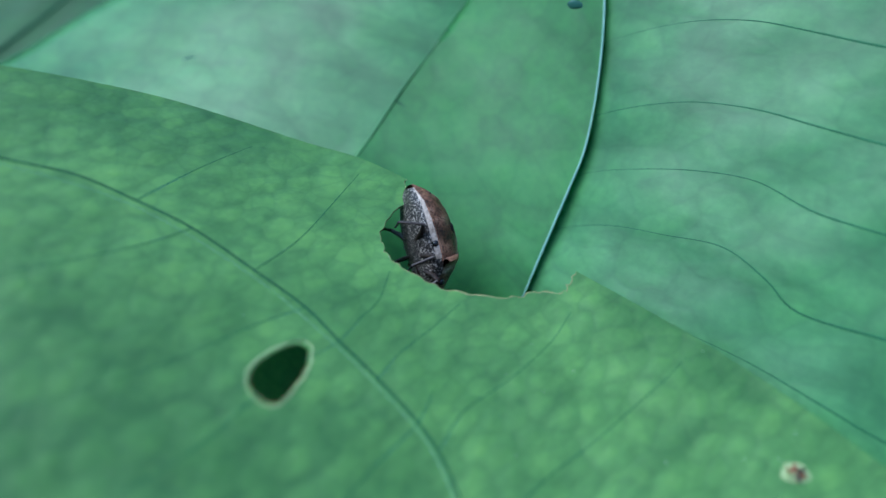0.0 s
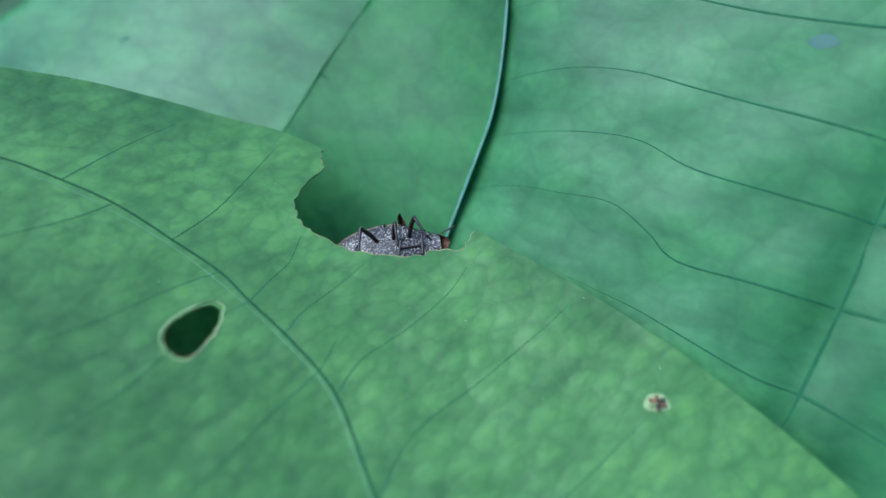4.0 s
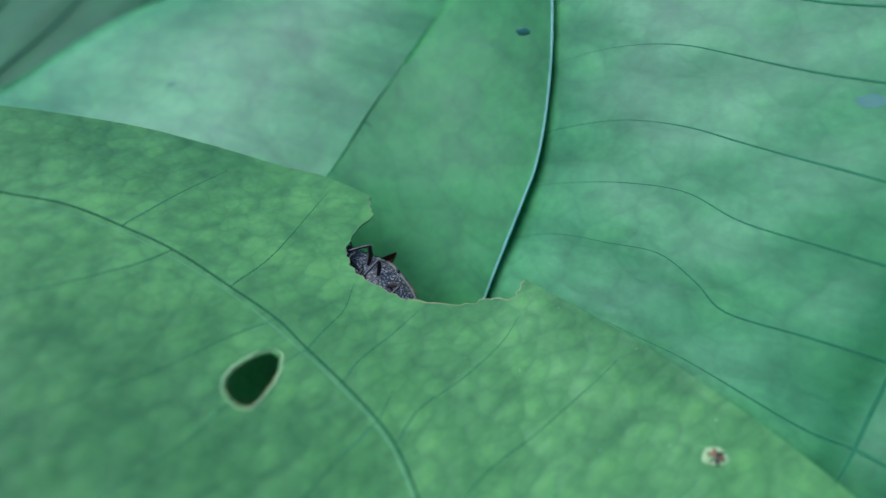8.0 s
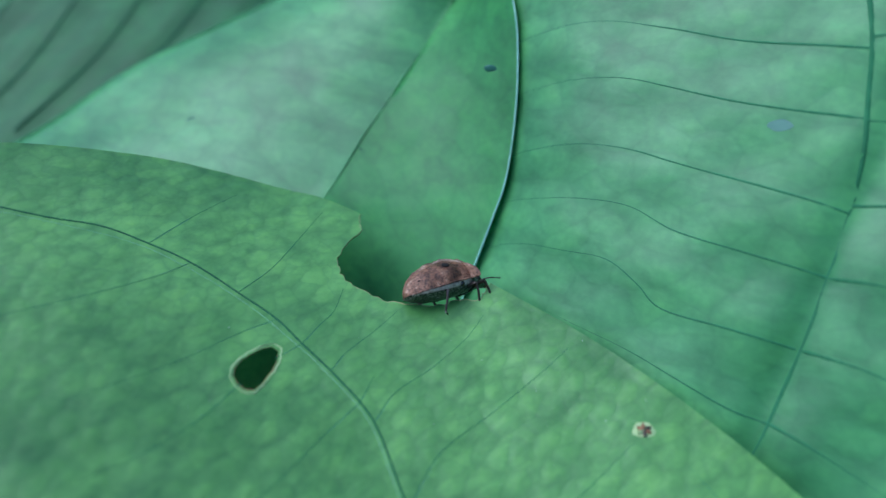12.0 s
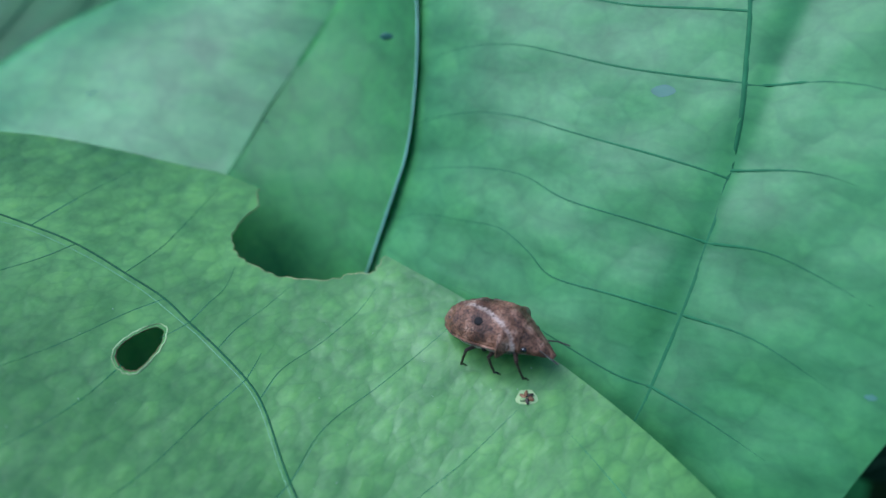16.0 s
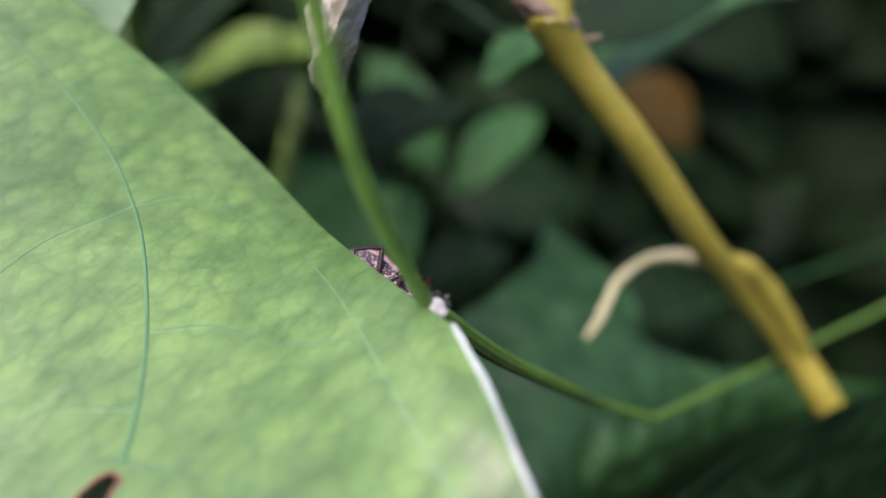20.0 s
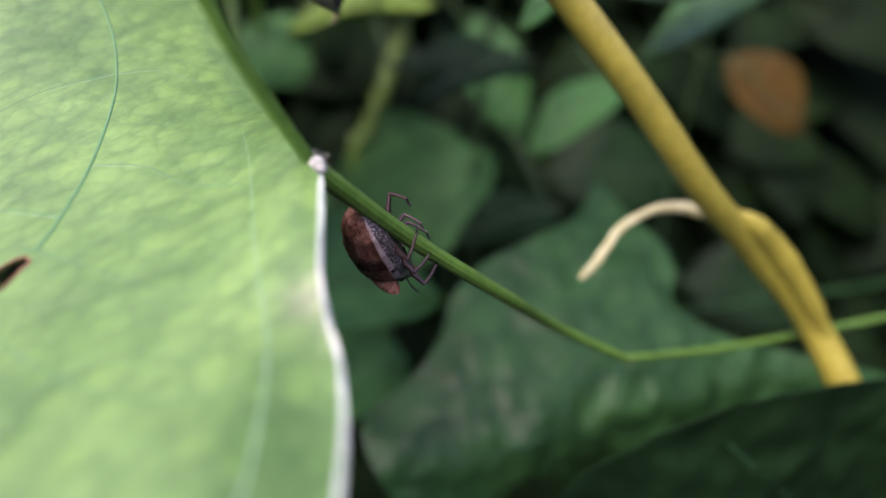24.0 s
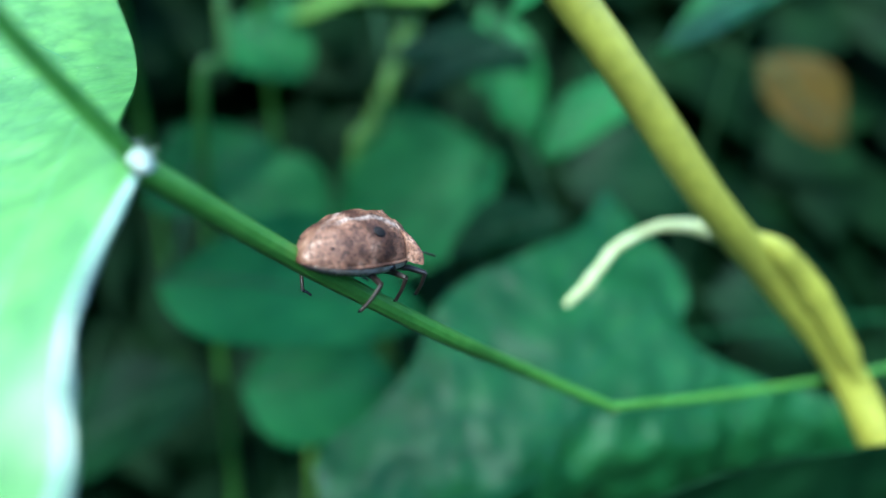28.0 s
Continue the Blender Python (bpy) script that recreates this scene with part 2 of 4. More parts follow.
def thing(name, at, label, category, group="", kind=""):
    ob = new(name)
    ob.empty_display_size = 0.01
    ob.location = at
    return tagged(ob, label, category, group, kind)


def tube_bm(points, radii, sides=10, squash=1.0, lumps=0.0, seed=0, ribs=0, deep=0.0):
    """A tapering round rod through world points."""
    bm = bmesh.new()
    pts = [Vector(p) for p in points]
    n = len(pts)
    side, rings = None, []
    for i, p in enumerate(pts):
        d = (pts[min(i + 1, n - 1)] - pts[max(i - 1, 0)]).normalized()
        if side is None:
            side = d.orthogonal()
        side = (side - d * side.dot(d)).normalized()
        other = d.cross(side)
        r = np.interp(i / (n - 1), np.linspace(0, 1, len(radii)), radii)
        ring = []
        for k in range(sides):
            a = 2 * math.pi * k / sides
            rr = r * (1 + deep * math.cos(ribs * a)) * (1 + lumps * noise.noise((p * 400) + Vector((math.cos(a), math.sin(a), seed))))
            ring.append(bm.verts.new(p + side * math.cos(a) * rr + other * math.sin(a) * rr * squash))
        rings.append(ring)
    for a, b in zip(rings, rings[1:]):
        for k in range(sides):
            bm.faces.new((a[k], a[(k + 1) % sides], b[(k + 1) % sides], b[k]))
    bm.faces.new(rings[0][::-1])
    bm.faces.new(rings[-1])
    return bm


def inside(px, py, poly):
    """Which of the points lie inside the outline."""
    res = np.zeros(len(px), bool)
    n = len(poly)
    for i in range(n):
        x1, y1 = poly[i]
        x2, y2 = poly[(i + 1) % n]
        c = (y1 > py) != (y2 > py)
        with np.errstate(divide="ignore", invalid="ignore"):
            xi = (x2 - x1) * (py - y1) / (y2 - y1) + x1
        res ^= c & (px < xi)
    return res


def sheet_bm(outline, holes, lift, step, thick):
    """A leaf blade of real thickness over an outline in the plot's x and y, with holes; lift gives its z."""
    rings = [outline, *holes]
    pts, edges = [], []
    for ring in rings:
        s = len(pts)
        pts += [tuple(p) for p in ring]
        edges += [(s + i, s + (i + 1) % len(ring)) for i in range(len(ring))]
    arr = np.array(outline)
    gx, gy = np.meshgrid(np.arange(arr[:, 0].min(), arr[:, 0].max(), step), np.arange(arr[:, 1].min(), arr[:, 1].max(), step * 0.87))
    gx = gx + (np.arange(gx.shape[0]) % 2)[:, None] * step / 2
    gx, gy = gx.ravel(), gy.ravel()
    keep = inside(gx, gy, outline)
    for h in holes:
        keep &= ~inside(gx, gy, h)
    allb = np.array(pts)
    g = np.stack([gx[keep], gy[keep]], 1)
    near = np.ones(len(g), bool)
    for b in allb:
        near &= ((g - b) ** 2).sum(1) > (0.4 * step) ** 2
    pts += [tuple(p) for p in g[near]]
    vs, _, fs, *_ = delaunay_2d_cdt([Vector(p) for p in pts], edges, [], 0, 1e-5)
    v2 = np.array([(v.x, v.y) for v in vs])
    tri = np.array([f for f in fs if len(f) == 3])
    c = v2[tri].mean(1)
    ok = inside(c[:, 0], c[:, 1], outline)
    for h in holes:
        ok &= ~inside(c[:, 0], c[:, 1], h)
    tri = tri[ok]
    z = lift(v2[:, 0], v2[:, 1])
    e = 0.2
    nx = (lift(v2[:, 0] + e, v2[:, 1]) - lift(v2[:, 0] - e, v2[:, 1])) / (2 * e)
    ny = (lift(v2[:, 0], v2[:, 1] + e) - lift(v2[:, 0], v2[:, 1] - e)) / (2 * e)
    nrm = np.stack([-nx, -ny, np.ones_like(nx)], 1)
    nrm /= np.linalg.norm(nrm, axis=1)[:, None]
    top = np.c_[v2, z]
    low = top + nrm * thick
    n = len(top)
    co = [W(p) for p in np.r_[top, low]]
    faces = [tuple(map(int, t)) for t in tri] + [tuple(int(i) + n for i in t[::-1]) for t in tri]
    count = {}
    for t in tri:
        for a, b in ((t[0], t[1]), (t[1], t[2]), (t[2], t[0])):
            count[(int(a), int(b))] = 1
    for (a, b) in list(count):
        if (b, a) not in count:
            faces.append((b, a, a + n, b + n))
    me = bpy.data.meshes.new("sheet")
    me.from_pydata(co, [], faces)
    bm = bmesh.new()
    bm.from_mesh(me)
    bpy.data.meshes.remove(me)
    loose = [v for v in bm.verts if not v.link_faces]
    bmesh.ops.delete(bm, geom=loose, context="VERTS")
    return bm


def on_sheet(points, lift, n=8, off=0.05):
    """A smooth line on a blade, as world points, standing off it by a hair."""
    return [W((p[0], p[1], float(lift(np.array([p[0]]), np.array([p[1]]))[0]) - off)) for p in chain(points, n)]


def vein(name, points, lift, r0, r1, material, parent, off=0.02, squash=0.35, label=""):
    line = on_sheet(points, lift, 6, off)
    return part(name, tube_bm(line, [r0 * 0.001, r1 * 0.001], 6, 1.0), material, parent, label)


# ---- ground ----
def build_ground():
    bm = bmesh.new()
    bmesh.ops.create_grid(bm, x_segments=60, y_segments=60, size=15)
    for v in bm.verts:
        v.co.z = 0.02 * noise.noise(v.co * 1.3)
    tagged(finish("ground", bm, M_SOIL), "soil under the plants, near black for the shade", "ground", kind="structure")


build_ground()

# ---- the chewed leaf ----
BEND = (55.79, -0.60, -30.24, 0.56, 2.75, -7.83, 23.72, -15.48, -19.04, -6.46, 10.25, -6.38, -11.26, -6.95, 3.33)


def chewed_lift(x, y):
    u, v = (x - 25) / 50, (y - 25) / 50
    terms = (1, u, v, u * u, u * v, v * v, u ** 3, u * u * v, u * v * v, v ** 3, u ** 4, u ** 3 * v, u * u * v * v, u * v ** 3, v ** 4)
    z = sum(k * q for k, q in zip(BEND, terms))
    z = z + 8.6 * np.exp(-((x - 64) / 5.5) ** 2) * np.tanh((y - 71.3) / 5) * np.exp(-(np.minimum(y - 60, 0) / 4) ** 2)
    return z + 0.10 * np.sin(x * 0.55 + 0.8 * np.sin(y * 0.31)) * np.sin(y * 0.47 + 1.0)


CHEWED_TOP = [(-72, -15), (-55, -20.4), (-40, -20.4), (-30.5, -18.6), (-22, -16.2), (-16.5, -14.8), (-11.0, -12.4)]
BITE = [(-11.0, -12.4), (-11.1, -11.0), (-10.7, -9.8), (-12.2, -8.0), (-13.1, -6.0), (-12.7, -4.4), (-11.5, -2.9), (-9.6, -1.8), (-7.0, -0.5),
        (-3.6, 0.1), (-0.2, 0.3), (2.3, -0.3), (4.4, -0.2), (5.3, -0.9), (6.2, -2.4)]
CHEWED_SIDE = [(6.2, -2.4), (17, 4.1), (27.1, 11.6), (36.2, 19.8), (44.7, 29.4), (52.5, 39.4), (58.5, 50), (61.8, 58.8), (64.3, 62.6)]
CHEWED_HEM = [(64.3, 62.6), (63.9, 65), (63.3, 68.6), (63.5, 71.6), (63.9, 74.3), (63.6, 77), (62.5, 79.6), (60.4, 82), (55, 87)]
CHEWED_NEAR = [(55, 87), (46, 88), (35, 82), (21, 70), (6, 53), (-10, 43), (-26, 29), (-42, 19), (-58, 8), (-70, -4), (-72, -15)]
GNAWED = [(-17.95, 4.8), (-17.9, 6.1), (-18.6, 7.6), (-19.5, 8.6), (-20.6, 8.4), (-21.7, 7.4), (-21.9, 6.3), (-21.1, 5.3), (-19.8, 4.6), (-18.7, 4.4)]
SLIT = [(42.0, 67.9), (41.4, 68.3), (40.3, 69.5), (39.2, 69.9), (38.5, 69.5), (39.0, 68.6), (40.3, 67.8), (41.4, 67.5)]


def flat(points, n=8):
    return [(float(p[0]), float(p[1])) for p in chain(points, n)]


def build_chewed_leaf():
    leaf = thing("chewed_leaf", W((64, 62, 14)), "large green leaf with a chewed notch and gnawed holes", "leaf")
    rough = [(x + 0.10 * math.sin(i * 2.1) + 0.06 * math.sin(i * 5.3), y + 0.10 * math.cos(i * 1.7) + 0.06 * math.cos(i * 4.1)) for i, (x, y) in enumerate(flat(BITE, 5))]
    outline = (flat(CHEWED_TOP)[:-1] + rough[:-1] + flat(CHEWED_SIDE)[:-1] + flat(CHEWED_HEM)[:-1] + flat(CHEWED_NEAR)[:-1])
    hole = [(x + 0.05 * math.sin(i * 2.3), y + 0.05 * math.cos(i * 3.1)) for i, (x, y) in enumerate(flat(GNAWED + GNAWED[:1], 4)[:-1])]
    slit = flat(SLIT + SLIT[:1], 4)[:-1]
    part("blade", sheet_bm(outline, [hole, slit], chewed_lift, 0.75, 0.28), M_LEAF, leaf)
    L = chewed_lift
    vein("midrib", [(-62, -13.5), (-52, -12.6), (-44.8, -11), (-39.5, -10), (-34.4, -7.9), (-29.4, -5.5), (-23.6, -1.8), (-18.8, 1.4), (-15.6, 4.2), (-12.1, 7.2), (-8.6, 10.5), (-6.3, 13.6),
                    (-3.0, 20.3), (0.3, 25.4), (2.6, 30.4), (4.3, 35), (5.0, 38.7), (5.5, 46)], L, 0.14, 0.15, M_RIB, leaf, -0.07)
    vein("midrib_edge", [(-52.1, -12.2), (-45, -10.6), (-34.6, -7.5), (-23.9, -1.5), (-15.9, 4.45), (-12.4, 7.45), (-8.9, 10.7), (-6.6, 13.8), (-3.3, 20.5), (0, 25.6), (4, 35.2)], L, 0.04, 0.055, M_RIBPALE, leaf, -0.02)
    vein("outer_rib", [(21.9, 13.9), (25, 16.6), (28, 19.9), (31.7, 24.6), (36, 30.4), (38.8, 34.6), (41.9, 39.8), (44.4, 45.8), (45.5, 51), (45.6, 55), (44.8, 60.5), (43.4, 64.7), (42.1, 67.2)],
         L, 0.08, 0.22, M_SOFTVEIN, leaf, -0.1)
    vein("outer_rib", [(39.0, 70.2), (38.8, 71.7), (37, 76), (35.6, 81)], L, 0.22, 0.2, M_RIBPALE, leaf)
    vein("fold_rib", [(57.2, 55.5), (58.6, 60.5), (59.0, 67.4), (59.6, 72.6), (58.8, 76.5), (57, 80)], L, 0.02, 0.17, M_RIBPALE, leaf, -0.07)
    sides = [[(-15.6, 4.2), (-14.0, 2.2), (-12.6, 0.6), (-11.9, -2.0)], [(-12.1, 7.2), (-10.6, 5.3), (-7.6, 3.0), (-5.2, 0.9)], [(-8.6, 10.5), (-7.8, 8.9), (-7.4, 8.0)],
             [(-7.0, 12.6), (-5.0, 9.8), (-1.0, 7.4), (3.0, 4.3), (5.2, 1.6)], [(-3.0, 20.3), (0, 15.8), (6, 12), (12, 7.8), (15, 5.4)], [(2.6, 30.4), (8, 24), (15, 19.5), (21.5, 14.6)],
             [(-15.6, 4.2), (-17.4, 5.2), (-18.2, 5.6)], [(-21.0, 7.9), (-24, 11), (-28, 13.5), (-32, 15)], [(-18.8, 1.4), (-22, 2.6), (-28, 5.6), (-36, 8.4)], [(-29.4, -5.5), (-33, -3.6), (-42, -0.6), (-52, 2)],
             [(-8.6, 10.5), (-12, 13.4), (-17, 18), (-24, 22)], [(-3.0, 20.3), (-7, 24), (-11, 30)], [(-23.6, -1.8), (-20.4, -5), (-17.6, -9.8), (-16.0, -12.6)], [(-34.4, -7.9), (-31, -11.6), (-27, -15)],
             [(41.9, 39.8), (46, 38.5), (50.4, 39.6)], [(45.5, 51), (49.6, 50.6), (54.6, 52.8)], [(44.8, 60.5), (49.4, 60.8), (53.4, 62.6), (58.2, 62.8)], [(41, 66.8), (47, 68.4), (53, 69.8), (59, 69)],
             [(38.8, 71.7), (46, 74), (52, 74.8), (58.6, 74.4)], [(38.8, 34.6), (34, 37.6), (27, 44), (20, 47)], [(45.5, 51), (38, 53), (30, 58), (24, 60.5)], [(43.4, 64.7), (38, 64), (31, 65.8)], [(31.7, 24.6), (26, 27.5), (18, 33), (12, 37)]]
    for s in sides:
        vein("side_vein", s, L, 0.08, 0.045, M_SIDE if s[0][0] < 20 else M_SOFTVEIN, leaf, -0.045)
        a, b = np.array(s[0]), np.array(s[1])
        vein("vein_ridge", [a, a * 0.6 + b * 0.4 + 0.03, a * 0.1 + b * 0.9 + 0.03], L, 0.045, 0.02, M_RIBPALE, leaf, -0.01)
    def rim(name, ring, r, mat, off, label, lumps=0.5):
        line = [W((x, y, float(L(np.array([x]), np.array([y]))[0]) + off)) for x, y in ring]
        part(name, tube_bm(line, [r * 0.001], 6, lumps=lumps), mat, leaf, label)
    rim("bitten_edge", rough, 0.065, M_BITE, 0.12, "dry straw-brown bitten edge")
    rim("hole_rim", hole + hole[:2], 0.08, M_SCAR, 0.12, "brown dried rim of a gnawed hole")
    wide = [((x + 19.9) * 1.13 - 19.9, (y - 6.5) * 1.13 + 6.5) for x, y in hole]
    rim("pale_rim", wide + wide[:2], 0.12, M_PALESCAR, 0.07, "pale halo round a gnawed hole", 0.8)
    rim("slit_rim", slit + slit[:2], 0.16, M_SCAR, 0.12, "burnt-orange rim of a small slit")
    rim("hem", flat(CHEWED_HEM), 0.29, M_MARGIN, 0.1, "thick pale curled leaf margin", 0.4)
    # a small wound with torn flaps
    sx, sy = 21.9, 13.9
    bm = sheet_bm([(sx + (1.15 + 0.2 * math.sin(3 * a)) * math.cos(a), sy + (0.85 + 0.15 * math.cos(2 * a)) * math.sin(a)) for a in np.linspace(0, 2 * math.pi, 20)[:-1]], [], lambda x, y: L(x, y) - 0.06, 0.3, 0.1)
    part("wound_halo", bm, M_PALESCAR, leaf, "pale halo round a small wound")
    for k in range(6):
        a = k * 1.05 + 0.3
        q = [(sx + r * math.cos(a + 0.3 * r), sy + 0.75 * r * math.sin(a + 0.3 * r)) for r in (0.15, 0.5, 0.85)]
        part("torn_flap", tube_bm([W((x, y, float(L(np.array([x]), np.array([y]))[0]) - 0.2 - 0.15 * (k % 2))) for x, y in q], [0.0002, 0.00022, 0.0001], 6, lumps=0.6, seed=k), (M_SCAR, M_HUSKDARK, M_PALESCAR, M_SCAR)[k % 4], leaf)
    rnd = random.Random(11)
    bm = bmesh.new()
    for k in range(120):
        x, y = (rnd.uniform(-30, 40), rnd.uniform(-4, 40)) if k < 90 else (rnd.uniform(20, 58), rnd.uniform(30, 74))
        if not inside(np.array([x]), np.array([y]), outline)[0]:
            continue
        r = rnd.choice((0.03, 0.035, 0.04, 0.065)) * 0.001
        c = W((x, y, float(L(np.array([x]), np.array([y]))[0])))
        m = bmesh.ops.create_icosphere(bm, subdivisions=1, radius=r)
        bmesh.ops.translate(bm, verts=m["verts"], vec=c)
    tagged(part("dust", bm, M_FUZZ, leaf, "scattered pale dust grains"), kind="stuff")
    return leaf


# ---- the leaves behind it ----
def right_lift(x, y):
    d = x - (44.5 - 0.45 * (y + 5))
    return 83.2 - 0.481 * x - 0.101 * y + 0.8 * np.exp(-(d / 2.2) ** 2) + 0.004 * (np.abs(d) - 12) ** 2 * 0.5 + (0.0055 + 0.008 * np.clip(-y / 16, 0, 1)) * np.maximum(24 - x, 0) ** 2 + 0.2 * np.sin(y * 0.5) * np.sin(x * 0.3)


def build_right_leaf():
    leaf = thing("broad_leaf", W((36, 60, 70)), "broad green leaf lying below the chewed one", "leaf")
    outline = flat([(47.8, 30.2), (54.2, 21.2), (62.2, 9.5), (68.7, -0.1), (75, -10), (82, -26), (84, -44), (76, -66), (58, -84), (34, -84), (12, -66), (-2, -40), (-6, -14), (-2, 10), (10, 28), (26, 40), (38, 40), (44, 35), (47.8, 30.2)], 8)[:-1]
    part("blade", sheet_bm(outline, [], right_lift, 1.2, 0.3), M_BACK, leaf)
    L = right_lift
    vein("midrib", [(50, -70), (49.6, -45), (48.8, -28.2), (47.6, -18.9), (45.8, -9.7), (43.1, -1.8), (40.1, 6.1), (36.5, 14.2), (33, 21), (28, 30)], L, 0.55, 0.48, M_SIDE, leaf, -0.45)
    lefts = [[(39.5, 5.9), (33, 3.6), (26.6, 1.3), (24.1, -1.8), (20.9, -5), (16.1, -6.4), (11, -7.7), (6.2, -7.5), (1, -5.5)], [(43.1, -1.8), (36, -4.8), (28.8, -7.9), (24.1, -11.4), (19, -13), (13.4, -13.8), (8.7, -13.8), (2, -12)],
             [(45.6, -8.8), (37, -12.8), (29.1, -16.4), (24.3, -18.8), (19.1, -20.4), (13.6, -20.8), (9.4, -20.3), (3, -18)]]
    for k in range(5):
        d = 8.0 * (k + 1)
        lefts.append([(47.9 + 0.55 * k, -11 - d), (37, -14.5 - d), (29.5, -18 - d), (24, -20.4 - d), (18, -21.6 - d), (11, -21.2 - d), (5, -19 - d)])
    for s in lefts + [[(36.5, 14.2), (32.5, 12.6), (27.3, 9.3), (22.6, 6.2), (17.5, 3.5), (12.6, 0.9), (8, -1)], [(36.5, 14.2), (41, 17.2), (46, 21), (50, 24)], [(40.1, 6.1), (46, 8.6), (52, 13.5), (55, 16)],
                      [(43.1, -1.8), (49, 0), (57, 6), (61, 8.6)], [(45.8, -9.7), (54, -8), (64, -1)], [(47.6, -18.9), (58, -17), (70, -9)], [(48.8, -28.2), (60, -28), (74, -22)]]:
        vein("side_vein", s, L, 0.26, 0.13, M_SIDE, leaf, -0.19)
    for x, y, r in ((39.7, -19.5, 1.2), (55.1, 14.2, 0.5)):
        bm = sheet_bm([(x + r * (1 + .2 * math.sin(2 * a)) * math.cos(a), y + 0.6 * r * math.sin(a)) for a in np.linspace(0, 2 * math.pi, 16)[:-1]], [], lambda u, v: L(u, v) - 0.02, 0.5, 0.015)
        part("stain", bm, M_SPOTBLUE, leaf, "blue-grey stain", False)
    part("petiole", tube_bm([W(p) for p in chain([(50, -68, 66), (50, -90, 75), (52, -60, 180), (60, 100, 300), (60, 520, 420)], 6)], [0.0012, 0.0016, 0.002], 8), M_STEM, leaf)


RIM = [(-8, 30, 76), (-1.5, 12, 79.0), (2.9, -0.1, 77.8), (7.1, -10.5, 76.9), (8.9, -15.3, 76.5), (10.2, -22, 76.6), (11.0, -30, 77.2), (11.0, -38, 78.2), (9.6, -46, 81), (7.2, -52, 86), (6.0, -54, 90)]
FOLD = [(-46, 26, 80), (-32, 6, 86), (-20.5, -12, 89), (-16.5, -18.4, 90.6), (-12.3, -25.8, 92.4), (-9.5, -30, 93.5), (-7.0, -34.2, 94.6), (-4, -39, 95.8), (-1.5, -43.1, 96.8), (3, -50, 96), (6.0, -54, 90)]
OUTER = [(-116, 24, 92), (-100, 4, 96), (-92, -14, 99), (-82, -24, 101), (-70, -31.4, 102.9), (-56, -41, 104), (-44, -47, 104.5), (-32, -52, 104.3), (-20, -55.5, 103), (-6, -57.5, 98), (6.0, -54.3, 90)]


def build_folded_leaf():
    leaf = thing("folded_leaf", W((6, -54, 90)), "bluish green leaf folded up along its midrib", "leaf")
    rim, fold, outer = (chain(c, 8) for c in ([(1.09 * x - 0.6, 1.09 * y, 1.09 * z) for x, y, z in RIM], FOLD, OUTER))
    n = len(rim)
    def loft(a, b, m, bow, name, mat):
        bm = bmesh.new()
        grid = []
        for layer in (0, 0.1):
            rows = []
            for i in range(n):
                row = []
                for k in range(m + 1):
                    s = k / m
                    p = a[i] * (1 - s) + b[i] * s + np.array((0, 0, layer))
                    p = p + np.array((0, 0, bow * math.sin(math.pi * s) + 0.08 * math.sin(i * 0.3 + 5 * s)))
                    row.append(bm.verts.new(W(p)))
                rows.append(row)
            grid.append(rows)
        for q, rows in enumerate(grid):
            for i in range(n - 1):
                for k in range(m):
                    f = (rows[i][k], rows[i + 1][k], rows[i + 1][k + 1], rows[i][k + 1])
                    bm.faces.new(f if q else f[::-1])
        for k in (0, m):
            for i in range(n - 1):
                bm.faces.new((grid[0][i][k], grid[0][i + 1][k], grid[1][i + 1][k], grid[1][i][k]))
        for i in (0, n - 1):
            for k in range(m):
                bm.faces.new((grid[0][i][k], grid[0][i][k + 1], grid[1][i][k + 1], grid[1][i][k]))
        part(name, bm, mat, leaf)
    # one leaf, two skins: the raised half takes the brightened one
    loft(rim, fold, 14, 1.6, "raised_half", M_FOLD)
    loft(fold, outer, 20, -2.5, "far_half", M_BACK)
    part("midrib", tube_bm([W(p + np.array((0, 0, 0.05))) for p in fold], [0.0002, 0.00025, 0.0002], 8), M_BACK, leaf)
    part("rim", tube_bm([W(p + np.array((-0.1, 0, 0.05))) for p in rim], [0.00012, 0.00012, 0.0001], 8), M_RIM, leaf, "pale thin leaf margin")
    part("rim", tube_bm([W(p) for p in outer], [0.0002], 8), M_SOFTVEIN, leaf, "pale thin leaf margin")
    for i in range(12, n - 8, 9):
        a, b = fold[i], rim[max(i - 8, 0)]
        part("side_vein", tube_bm([W(a * (1 - s) + b * s + np.array((0, 0, 1.6 * math.sin(math.pi * s) + 0.05))) for s in np.linspace(0, 0.9, 10)], [0.00014, 0.00008], 6), M_SIDE, leaf)
    for c, r in (((-40.2, -29.7, 96.0), 1.6), ((7.2, -32, 80.5), 0.9)):
        bm = bmesh.new()
        bmesh.ops.create_icosphere(bm, subdivisions=2, radius=r * 0.001)
        for v in bm.verts:
            v.co = W(c) + Vector((v.co.x, v.co.y * 0.08, v.co.z * 0.55)) * (1 + 0.3 * noise.noise(v.co * 900))
        part("stain", bm, M_SPOTBLUE, leaf, "blue-grey stain")
    part("petiole", tube_bm([W(p) for p in chain([(6, -54, 90), (12, -60, 110), (14, -20, 200), (10, 200, 330), (10, 520, 420)], 6)], [0.001, 0.0016, 0.002], 8), M_STEM, leaf)


